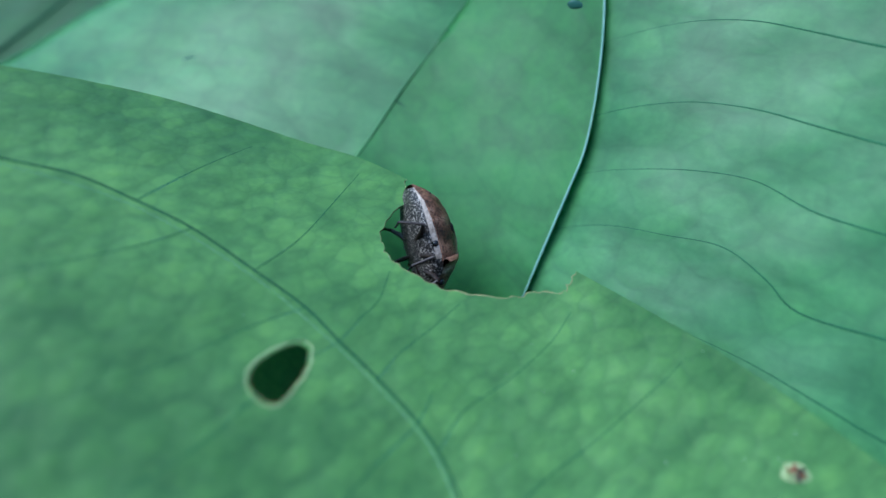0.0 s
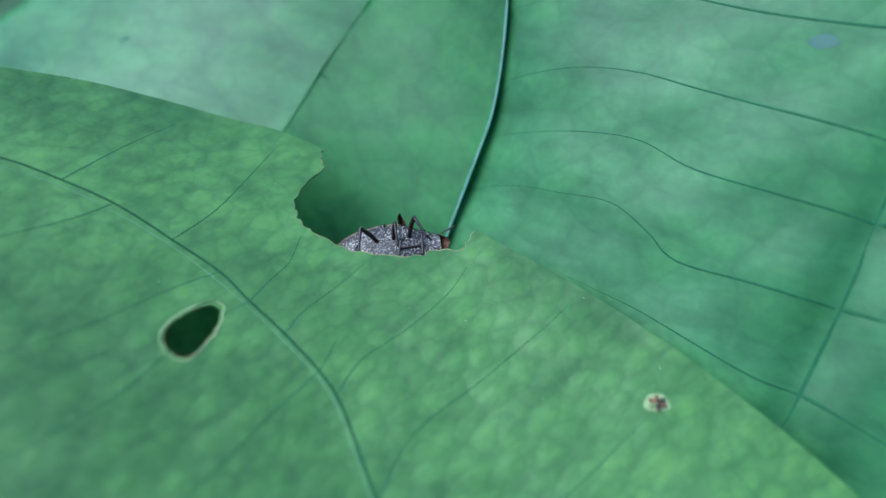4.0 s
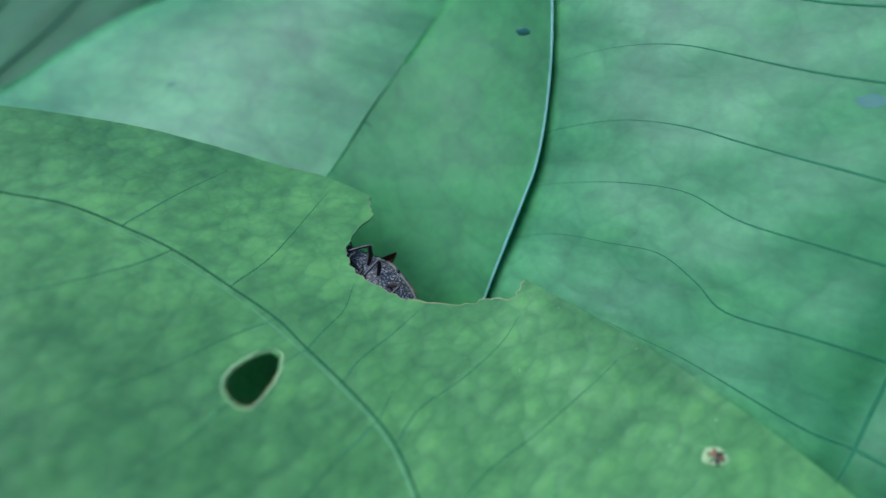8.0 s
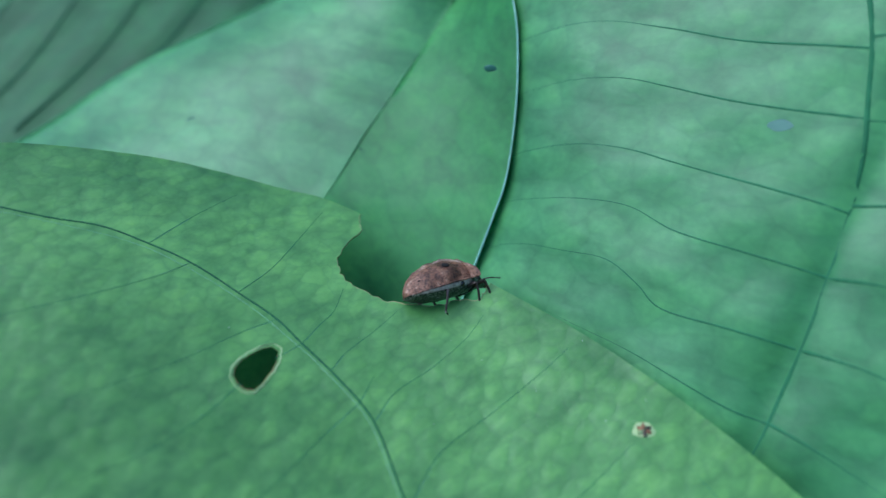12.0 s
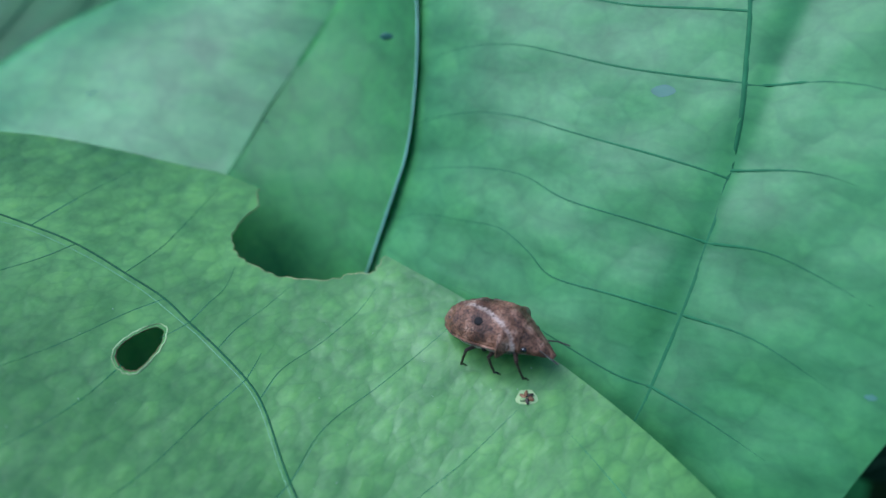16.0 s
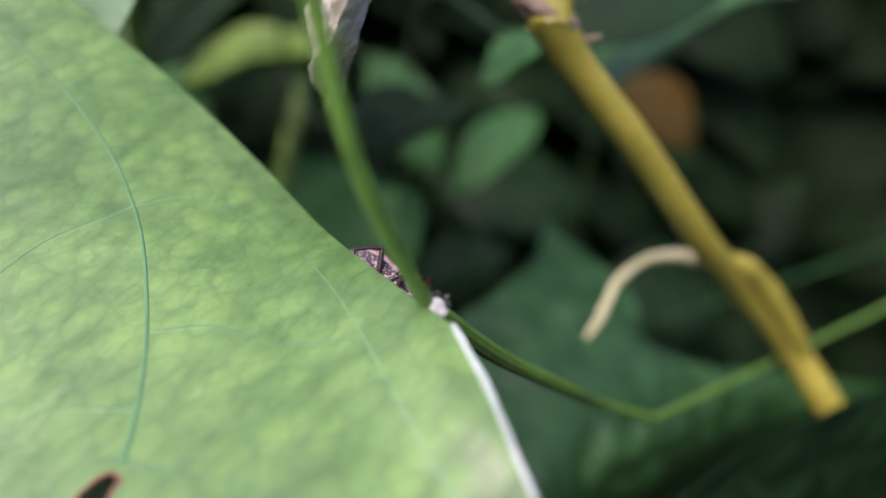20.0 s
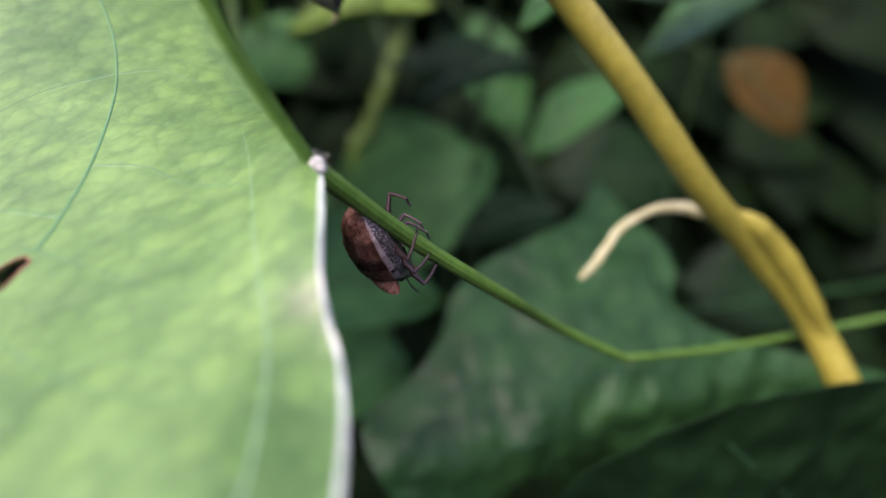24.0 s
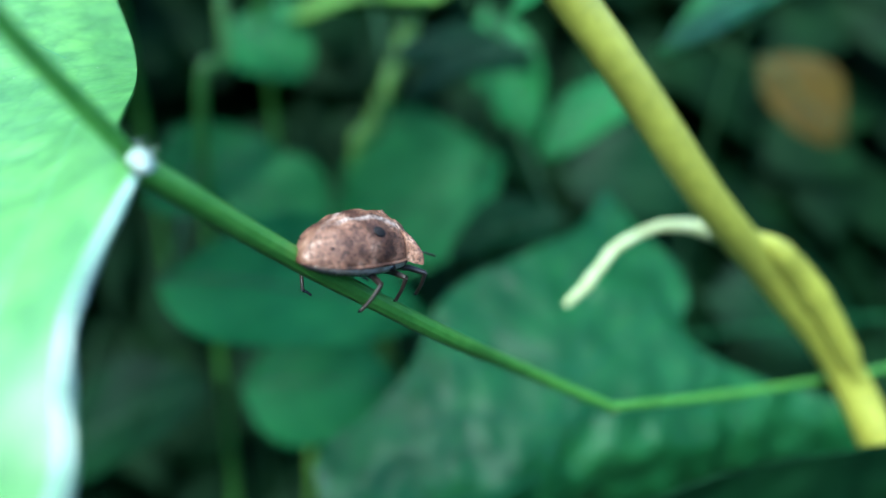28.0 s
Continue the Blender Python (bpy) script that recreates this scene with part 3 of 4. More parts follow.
def build_shaded_leaf():
    leaf = thing("shaded_leaf", W((-70, -70, 130)), "dark green ribbed leaf in the shade behind", "leaf")
    lift = lambda x, y: 122 - 0.45 * (y + 40) + 0.05 * (x + 70) + 0.5 * np.sin(x * 0.5 + y * 0.25)
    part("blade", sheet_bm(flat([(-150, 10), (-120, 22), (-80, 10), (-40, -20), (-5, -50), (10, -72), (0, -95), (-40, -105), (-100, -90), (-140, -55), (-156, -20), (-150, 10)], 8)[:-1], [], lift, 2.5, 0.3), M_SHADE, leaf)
    for k in range(9):
        x = -130 + 15 * k
        vein("side_vein", [(x, -20 - k * 5), (x + 12, -40 - k * 4.5), (x + 20, -66 - k * 3)], lift, 0.35, 0.2, M_RIB, leaf, 0.0)
    part("petiole", tube_bm([W(p) for p in chain([(-60, -100, 150), (-60, -110, 170), (-60, 0, 260), (-60, 520, 420)], 6)], [0.0014, 0.002], 8), M_STEM, leaf)


# ---- plain blades for the thicket ----
def blade_bm(base, tip, width, face, bow=0.12, cup=0.15, nu=16, nv=8, thick=0.3, shape=0.9, crinkle=0.0):
    """A pointed leaf from base to tip, facing a direction; all in the plot's millimetres."""
    base, tip = np.array(base, float), np.array(tip, float)
    ax = tip - base
    ln = np.linalg.norm(ax)
    ax /= ln
    f = np.array(face, float)
    f -= ax * (f @ ax)
    f /= np.linalg.norm(f)
    side = np.cross(ax, f)
    bm = bmesh.new()
    layers = []
    for off in (0, -thick):
        rows = []
        for i in range(nu + 1):
            u = i / nu
            w = width * 0.5 * max(math.sin(math.pi * min(u, 1) ** shape), 0.0) ** 0.8 + 0.15
            row = []
            for k in range(nv + 1):
                v = 2 * k / nv - 1
                p = base + ax * ln * u + side * w * v + f * (off + ln * bow * math.sin(math.pi * u) + cup * w * v * v + 0.02 * ln * math.sin(9 * u + 3 * v) + crinkle * (0.35 * math.sin(13 * v + 2 * math.sin(7 * u)) + 2.2 * noise.noise(Vector((v * 4.5, u * 3.0, width))) + 1.2 * noise.noise(Vector((v * 11, u * 8, width)))))
                row.append(bm.verts.new(W(p)))
            rows.append(row)
        layers.append(rows)
    a, b = layers
    for i in range(nu):
        for k in range(nv):
            bm.faces.new((a[i][k], a[i + 1][k], a[i + 1][k + 1], a[i][k + 1]))
            bm.faces.new((b[i][k], b[i][k + 1], b[i + 1][k + 1], b[i + 1][k]))
    for i in range(nu):
        for k in (0, nv):
            bm.faces.new((a[i][k], a[i + 1][k], b[i + 1][k], b[i][k]))
    for k in range(nv):
        for i in (0, nu):
            bm.faces.new((a[i][k], a[i][k + 1], b[i][k + 1], b[i][k]))
    mid = [W(base + ax * ln * u + f * (0.1 + ln * bow * math.sin(math.pi * u) + 0.02 * ln * math.sin(9 * u))) for u in np.linspace(0, 0.97, 14)]
    return bm, mid


def build_blade(label, base, tip, width, face, material, bow=0.12, root=None, shape=0.9, cup=0.15):
    leaf = thing("leaf", W(base), label, "leaf", "leaves of the thicket")
    bm, mid = blade_bm(base, tip, width, face, bow, cup, shape=shape)
    part("blade", bm, material, leaf)
    part("midrib", tube_bm(mid, [0.0005, 0.0002], 6), M_DIMSTEM, leaf)
    b = np.array(base, float)
    r = np.array(root if root else (b[0] + 20, 520, b[2] + 300), float)
    part("petiole", tube_bm([W(p) for p in chain([b, b * 0.8 + r * 0.2 + np.array((0, -80, 40)), r], 8)], [0.0006, 0.0008], 6), M_DIMSTEM, leaf)
    return leaf


def build_thicket():
    up = (0, -0.8, -0.6)
    # leaves deep in shade get the darkened skins, not only less light
    g = [("broad grey-green leaf in the dim thicket", (40, 86, 128), (96, 94, 116), 34, (0, -.7, -.7), M_DIM, .1), ("rounded dark leaf low in the thicket", (52, 120, 162), (94, 121, 154), 36, (0, -.6, -.8), M_DIM, .1),
         ("yellow-green leaf high in the thicket", (66, 6, 250), (124, 0, 232), 30, up, M_YOUNG, .1), ("bright green pointed leaf", (182, 36, 190), (145, 61, 193), 20, (0, -.7, -.7), M_DIM, .1),
         ("dark green leaf hanging in the thicket", (138, 4, 232), (153, 56, 222), 24, (-.3, -.2, -1), M_DIM, .05), ("dying orange leaf deep in the thicket", (240, 25, 216), (268, 58, 207), 32, (0, -.3, -1), M_ORANGE, .05),
         ("pale green leaf above the vine", (215, 18, 108), (146, 40, 113), 34, (0, -.9, -.3), M_BACK, .1), ("dim leaf low in the thicket", (-10, 150, 200), (40, 128, 190), 40, up, M_SHADEDLEAF, .1),
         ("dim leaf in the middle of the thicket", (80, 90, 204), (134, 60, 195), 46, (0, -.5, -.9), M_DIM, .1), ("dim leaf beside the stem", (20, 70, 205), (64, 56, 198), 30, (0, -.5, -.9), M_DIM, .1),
         ("broad green leaf behind the vine", (128, 24, 100), (172, 16, 84), 34, (0, -.5, -.9), M_SHADEDLEAF, .08), ("yellow-green leaf behind the broad leaf", (92, -2, 104), (50, 25, 116), 26, (0, -.7, -.7), M_YOUNG, .1),
         ("green leaf behind the dry husk", (122, 38, 122), (94, 47, 130), 16, up, M_SHADEDLEAF, .1),
         ("small pale leaf behind the knot", (120, 30, 80), (106, 38, 84), 9, up, M_DIM, .1), ("green leaf darkened for the shade", (92, 36, 140), (126, 40, 134), 18, up, M_SHADEDLEAF, .1),
         ("dim green leaf behind the stem", (134, 76, 136), (106, 84, 146), 20, up, M_SHADEDLEAF, .1),
         ("soft green leaf deep in the thicket", (47, 6, 250), (73, 28, 242), 36, (0, -.5, -.9), M_DIM, .1), ("grey-green leaf deep in the thicket", (84, 69, 265), (141, 53, 257), 44, (0, -.5, -.9), M_DIM, .1), ("yellow-green leaf at the top of the thicket", (75, -3, 255), (120, 1, 247), 20, (0, -.5, -.9), M_YOUNG, .1), ("shade-darkened leaf deep in the thicket", (182, 68, 275), (250, 76, 267), 48, (0, -.5, -.9), M_SHADEDLEAF, .1), ("shade-darkened leaf behind the vine", (235, 121, 245), (304, 135, 237), 44, (0, -.5, -.9), M_SHADEDLEAF, .1), ("dim leaf behind the node", (41, 67, 245), (82, 88, 237), 40, (0, -.5, -.9), M_DIM, .1)]
    for label, base, tip, width, face, mat, bow in g:
        build_blade(label, base, tip, width, face, mat, bow)
    for pts, r, mat, label in (([(115, -8, 238), (110, 11, 236), (102, 31, 235), (94, 50, 235), (90, 69, 233), (110, 240, 300), (110, 560, 360)], 3.0, M_YOUNG, "blurred yellow-green stalk in the thicket"),
                               ([(50, -20, 190), (50, 14, 184), (50, 32, 182), (43, 49, 181), (40, 200, 230), (40, 560, 330)], 1.6, M_STEM, "green stalk in the thicket"),
                               ([(76, 100, 164), (72, 123, 163), (69, 152, 161), (66, 300, 230), (66, 560, 330)], 1.3, M_YOUNG, "yellowish stalk low in the thicket"),
                               ([(160, 122, 172), (182, 117, 169), (246, 112, 159), (330, 108, 150), (420, 150, 170), (450, 560, 330)], 0.9, M_STAR, "thin grass blade in the thicket")):
        st = thing("stalk", W(pts[-1]), label, "stalk", "stalks of the thicket")
        part("shaft", tube_bm([W(p) for p in chain(pts, 8)], [r * 0.001], 8, lumps=0.1), mat, st)
    # undergrowth of overlapping blades that thins out upwards; its near-black colour carries the shade
    verts, faces = [], []
    rnd = random.Random(7)
    def clump(x, y, z, size, face):
        a = rnd.uniform(0, 6.28)
        f = Vector(face).normalized()
        u = f.orthogonal().normalized()
        v = f.cross(u)
        u, v = u * math.cos(a) + v * math.sin(a), v * math.cos(a) - u * math.sin(a)
        w, c = size * rnd.uniform(.22, .36), size * rnd.uniform(.05, .16)
        s0 = len(verts)
        for k in range(6):
            q = k / 5
            half = w * math.sin(math.pi * min(max(q, .02), .98) ** .85)
            for d in (-1, -.5, 0, .5, 1):
                p = Vector((x, y, z)) + u * size * (q - .5) + v * half * d + f * (c * math.sin(math.pi * q) - c * .5 * d * d)
                verts.append(W(p))
        for k in range(5):
            for d in range(4):
                i = s0 + k * 5 + d
                faces.append((i, i + 1, i + 6, i + 5))
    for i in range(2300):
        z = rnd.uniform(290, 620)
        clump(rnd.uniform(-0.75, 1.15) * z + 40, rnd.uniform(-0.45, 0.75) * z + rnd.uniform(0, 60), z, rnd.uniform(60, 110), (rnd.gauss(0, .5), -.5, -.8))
    # unseen canopy overhead, added to keep skylight off the thicket
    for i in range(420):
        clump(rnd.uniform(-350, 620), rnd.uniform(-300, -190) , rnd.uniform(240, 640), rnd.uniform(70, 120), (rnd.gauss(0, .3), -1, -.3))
    # hedge ring, unseen behind the camera, added to block low skylight
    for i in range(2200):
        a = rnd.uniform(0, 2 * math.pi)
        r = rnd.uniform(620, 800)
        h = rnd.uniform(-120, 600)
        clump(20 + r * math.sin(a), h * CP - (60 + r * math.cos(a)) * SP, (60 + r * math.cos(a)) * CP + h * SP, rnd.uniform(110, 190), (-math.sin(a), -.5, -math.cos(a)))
    me = bpy.data.meshes.new("undergrowth")
    me.from_pydata(verts, [], faces)
    bm = bmesh.new()
    bm.from_mesh(me)
    bpy.data.meshes.remove(me)
    tagged(finish("undergrowth", bm, M_UNDER), "dense undergrowth coloured for deep shade, with an unseen canopy and hedge added", "undergrowth", kind="stuff")


def star_lift(x, y):
    pucker = np.array([1.4 * noise.noise(Vector((a * 0.10, b * 0.10, 1))) + 1.3 * noise.noise(Vector((a * 0.20, b * 0.20, 5))) + 0.6 * noise.noise(Vector((a * 0.5, b * 0.5, 9))) for a, b in zip(x, y)])
    d = np.maximum(y - 99 - 0.2 * np.maximum(120 - x, 0), 0)
    droop = np.where(d < 26, 0.034 * d * d, 23.0 + 1.77 * (d - 26))
    return 118 - 1.0 * (y - 69) + pucker + 0.004 * (x - 120) ** 2 * np.exp(-(np.maximum(x - 150, 0) / 20) ** 2) + droop


def build_lobed_leaf():
    leaf = thing("lobed_leaf", W((110, 128, 60)), "dark green lobed leaf with pointed tips and puckered skin", "leaf")
    part("blade", sheet_bm(flat([(138, 68), (140.5, 74), (144, 79.5), (148, 85), (147, 90), (143, 95.5), (147, 99.5), (156, 104), (168, 107.5), (186, 113), (210, 124), (226, 150), (214, 190), (170, 200), (130, 184), (100, 150), (80, 128), (72, 114), (74, 108.6), (82, 104), (90, 97), (95, 89), (103, 84), (115, 80), (128, 75.8), (138, 68)], 6)[:-1], [], star_lift, 1.2, 0.3), M_STAR, leaf)
    for s in ([(138, 69), (128, 83), (119, 98), (109, 114), (106, 128)], [(118, 100), (107, 93), (100, 88)], [(113, 106), (97, 105), (80, 108)], [(118, 100), (130, 95), (141, 90)], [(113, 106), (130, 106), (152, 108)], [(109, 114), (94, 117), (78, 119)]):
        vein("side_vein", s, star_lift, 0.42, 0.2, M_RIB, leaf, 0.0)
    part("petiole", tube_bm([W(p) for p in chain([(106, 128, 58), (110, 150, 76), (120, 300, 150), (130, 560, 250)], 8)], [0.0011, 0.0014], 8), M_STEM, leaf)


def build_low_leaf():
    low = thing("low_leaf", W((150, 160, 66)), "puckered green leaf below the forked stem, darkened for shade", "leaf")
    def lift(x, y):
        pucker = np.array([1.5 * noise.noise(Vector((a * 0.09, b * 0.09, 3))) + 0.9 * noise.noise(Vector((a * 0.21, b * 0.21, 7))) for a, b in zip(x, y)])
        return 48 + 0.32 * (y - 100) + 0.05 * (x - 144) + pucker
    # the shade on this leaf comes from its darkened skin
    part("blade", sheet_bm(flat([(112, 104.2), (127, 101.2), (144, 100.2), (160, 101.5), (178, 105), (204, 114), (226, 140), (200, 172), (144, 172), (100, 150), (90, 130), (97, 112), (112, 104.2)], 6)[:-1], [], lift, 1.4, 0.3), M_SHADEDLEAF, low)
    vein("midrib", [(126, 108), (144, 124), (168, 140), (182, 158)], lift, 0.25, 0.12, M_RIB, low, -0.15)
    part("petiole", tube_bm([W(p) for p in chain([(160, 164, 69), (162, 190, 90), (170, 300, 160), (170, 560, 250)], 8)], [0.0011, 0.0014], 8), M_STEM, low)


# ---- stems ----
def build_climber():
    st = thing("climbing_stem", W((64.1, 62, 14.5)), "thin ribbed green stem with a hairy pale node", "stem")
    upper = [(64.1, 62, 15), (57.8, 51.5, 6.3), (54.8, 39.9, 0.3), (51.6, 29.8, -8), (49, 16, -20), (52, -20, -40)]
    lower = [(64.1, 62, 14.5), (73.1, 69.2, 23), (85.2, 77.6, 31.9), (95.9, 84.8, 43), (108.8, 92.2, 49)]
    right = [(108.6, 92, 48.8), (131.2, 95.5, 59.2), (157.2, 96.5, 66.1), (183.1, 96.8, 71.7), (240, 97, 82), (300, 120, 110), (320, 300, 180), (330, 560, 250)]
    def ribbed(points, r, name):
        bm = tube_bm([W(p) for p in chain(points, 12)], r, 40, lumps=0.05, ribs=10, deep=0.045)
        part(name, bm, M_STEM, st)
    ribbed(upper, [0.00056, 0.00054, 0.0006], "upper_shoot")
    ribbed(lower, [0.00088, 0.00078, 0.00072, 0.0006], "lower_shoot")
    ribbed(right, [0.00055, 0.0006, 0.0008], "side_shoot")
    bm = bmesh.new()
    bmesh.ops.create_icosphere(bm, subdivisions=3, radius=0.00082)
    for v in bm.verts:
        v.co = W((64.2, 61.6, 14.2)) + v.co * (1 + 0.25 * noise.noise(v.co * 1500))
    part("node", bm, M_FUZZ, st, "swollen node with pale hairs")
    rnd = random.Random(3)
    bm = bmesh.new()
    for k in range(70):
        d = Vector((rnd.gauss(0, 1), rnd.gauss(0, 1), rnd.gauss(0.5, 1))).normalized()
        s = d.orthogonal().normalized() * 0.000025
        a = W((64.2, 61.4, 14.2)) + d * 0.0009
        b = a + d * rnd.uniform(0.0002, 0.0005)
        v = [bm.verts.new(a + s), bm.verts.new(a - s), bm.verts.new(b)]
        bm.faces.new(v)
    part("hairs", bm, M_FUZZ, st, "short white hairs")
    bm = bmesh.new()
    bmesh.ops.create_icosphere(bm, subdivisions=2, radius=0.00068)
    for v in bm.verts:
        v.co = W((108.8, 92.2, 49)) + v.co * (1 + 0.2 * noise.noise(v.co * 1500))
    part("fork", bm, M_BROWN, st, "brownish joint of the forked stem")


def build_vine():
    vine = thing("thick_vine", W((158, 113, 57)), "thick yellow-green vine with a knotted fork", "vine")
    main = [(93.4, 35.6, 39.8), (98, 41.5, 42), (107.9, 52.2, 44.8), (122, 67.5, 50.3), (135.7, 78.9, 57.1), (150, 93.4, 60.8), (157.8, 113.4, 57.2), (160, 125, 62), (161, 150, 76), (165, 300, 150), (170, 560, 250)]
    part("shaft", tube_bm([W(p) for p in chain(main, 10)], [0.0028, 0.0023, 0.0023, 0.0023, 0.0025, 0.0029, 0.0026, 0.003, 0.003, 0.003], 20, lumps=0.03), M_VINE, vine)
    part("upper_shaft", tube_bm([W(p) for p in chain([(93.6, 37, 39.8), (94.6, 30, 39), (96.6, 17, 38.6), (97.7, 3, 38.6), (99, -30, 42), (99, -80, 60)], 10)], [0.0026, 0.0023, 0.0022, 0.0022], 20, lumps=0.03), M_VINE, vine)
    part("swelling", tube_bm([W(p) for p in chain([(129.5, 72.0, 52.5), (134, 74.8, 53.6), (141, 81.2, 56.0), (148, 90, 58), (152, 97, 58.6)], 8)], [0.0006, 0.0019, 0.0022, 0.0018, 0.0005], 16, lumps=0.1), M_VINE, vine, "swollen side of the vine")
    part("twig", tube_bm([W(p) for p in chain([(75.5, 18.4, 29.4), (78.5, 18.2, 33), (83.2, 20.4, 37.5), (87.4, 25, 41), (90.2, 31, 42), (93.4, 36, 39.8)], 8)], [0.0009, 0.0012, 0.0014, 0.0016, 0.0019], 14, lumps=0.35), M_BROWN, vine, "gnarled brown twig")
    part("twig_stub", tube_bm([W(p) for p in chain([(88.5, 29.4, 39.6), (91, 30.8, 39.2), (94, 33, 39.6)], 6)], [0.0010, 0.0009, 0.0012], 12, lumps=0.3), M_TENDRIL, vine, "pale broken stub")
    part("twig_knot", tube_bm([W(p) for p in chain([(90.6, 33.6, 40), (93.2, 36.2, 38.6), (95.4, 37.4, 39.2), (97.2, 39.6, 40.6)], 6)], [0.0008, 0.0014, 0.0015, 0.0006], 12, lumps=0.5), M_BROWN, vine, "brown scarred knot")
    part("thorn", tube_bm([W(p) for p in chain([(98, 38.6, 41), (99.2, 38.9, 39.6), (100, 38.8, 38.8)], 4)], [0.0004, 0.0003, 0.0001], 8), M_BROWN, vine)
    hook = [(127.5, 72.4, 56.4), (124, 71.2, 59.5), (120.5, 71.6, 62), (115.5, 74.0, 63), (112.2, 77.2, 62.3), (109.8, 79.8, 62), (107.5, 81.9, 62.4)]
    part("tendril", tube_bm([W(p) for p in chain(hook, 8)], [0.0011, 0.0010, 0.00075, 0.0007, 0.0008, 0.0008, 0.0005], 12, lumps=0.2), M_TENDRIL, vine, "pale hooked tendril stump")


HUSK_BASE, HUSK_TIP = (74, 19, 28), (70.3, 41.3, 54.6)


def loft_bm(curves, n, m, thick, crumple, seed):
    """A crumpled papery skin of real thickness through several long curves."""
    lines = [chain([HUSK_BASE, *c], n) if c[0] != HUSK_BASE else chain(c, n) for c in curves]
    count = min(len(c) for c in lines)
    bm = bmesh.new()
    grids = []
    rows = []
    for i in range(count):
        rows.append(chain([c[i] for c in lines], m))
    wide = len(rows[0])
    for layer in (0, 1):
        grid = []
        for i, row in enumerate(rows):
            line = []
            for k, p in enumerate(row):
                u, v = i / (count - 1), k / (wide - 1)
                q = Vector((v * 7 + seed, u * 4, seed))
                ease = min(1, 4 * u, 6 * (1 - u) + 0.15)
                d = crumple * ease * (0.9 * noise.noise(q) + 0.9 * noise.noise(q * 2.3) + 0.8 * noise.noise(q * 5) + 0.45 * noise.noise(Vector((v * 34, u * 3, seed))))
                line.append(bm.verts.new(W((p[0] + d + layer * thick, p[1] + 0.3 * d, p[2] + 0.5 * d + layer * thick))))
            grid.append(line)
        grids.append(grid)
    a, b = grids
    for i in range(count - 1):
        for k in range(wide - 1):
            bm.faces.new((a[i][k], a[i + 1][k], a[i + 1][k + 1], a[i][k + 1]))
            bm.faces.new((b[i][k], b[i][k + 1], b[i + 1][k + 1], b[i + 1][k]))
        for k in (0, wide - 1):
            bm.faces.new((a[i][k], a[i + 1][k], b[i + 1][k], b[i][k]))
    bmesh.ops.remove_doubles(bm, verts=bm.verts, dist=1e-6)
    return bm


def build_husk():
    husk = thing("dry_husk", W(HUSK_BASE), "dry papery cream seed husk hanging from a twig", "seed husk")
    mouth = [(68.5, 22.5, 23), (65.4, 26, 24), (64.6, 29, 31), (65.2, 31, 37.5), (66, 34.5, 43), (68, 38.5, 50), HUSK_TIP]
    crease = [(67.3, 24, 18.5), (63.2, 29.5, 19.5), (62.4, 33, 23), (62.8, 36, 27), (64.6, 38.2, 35), (67.1, 39.6, 43.5), HUSK_TIP]
    keel = [(65.8, 24.5, 17), (62.5, 30.5, 14), (63.2, 36, 17), (62.2, 39.8, 21), (62.5, 41, 31), (65.6, 41.7, 42), HUSK_TIP]
    flank = [(68, 24, 21), (65.8, 31, 19), (66, 36, 22), (65, 40, 27), (65.2, 41.5, 35), (67.4, 42, 44), HUSK_TIP]
    far = [(72, 24, 26), (69, 30, 26), (68, 35, 29), (67.5, 38.5, 34), (68, 40.5, 41), (69, 41.3, 47), HUSK_TIP]
    shell = part("bract", loft_bm([mouth, crease, keel, flank, far], 12, 16, 0.15, 0.6, 3), M_HUSK, husk, "broad wrinkled cream bract")
    part("husk_rib", tube_bm([W((x - 0.15, y, z - 0.1)) for x, y, z in chain([HUSK_BASE, *crease], 6)], [0.0004, 0.0003, 0.0001], 8, lumps=0.4), M_HUSK, shell)
    rim = [(75.8, 18.4, 30), (73, 18.9, 33), (71.3, 19.5, 38), (70.5, 22.1, 41), (69.5, 25.8, 42), (67.8, 28.9, 41), (64.8, 31.2, 38)]
    part("rolled_edge", tube_bm([W(p) for p in chain(rim, 8)], [0.0006, 0.0009, 0.0010, 0.0010, 0.0008, 0.0007, 0.0005], 12, 0.6, 0.35), M_HUSK, husk, "rolled cream edge of the open mouth")
    back = [(76, 21, 36), (75, 24, 42), (74, 27.5, 45), (72.5, 31, 46), (71.5, 35, 49), (70.8, 39, 52), HUSK_TIP]
    # dark brown inner skin paints the shade of the hollow mouth
    part("mouth_shade_lining", loft_bm([far, back, [(73, 19.2, 33), (71.6, 20, 38.4), (70.9, 22.3, 41.4), (70, 26, 42.4), (68.6, 30, 42), (69, 37, 49), HUSK_TIP]], 8, 8, 0.12, 0.3, 8), M_HUSKDARK, husk, "lining of the open mouth, dark brown for the shade inside")
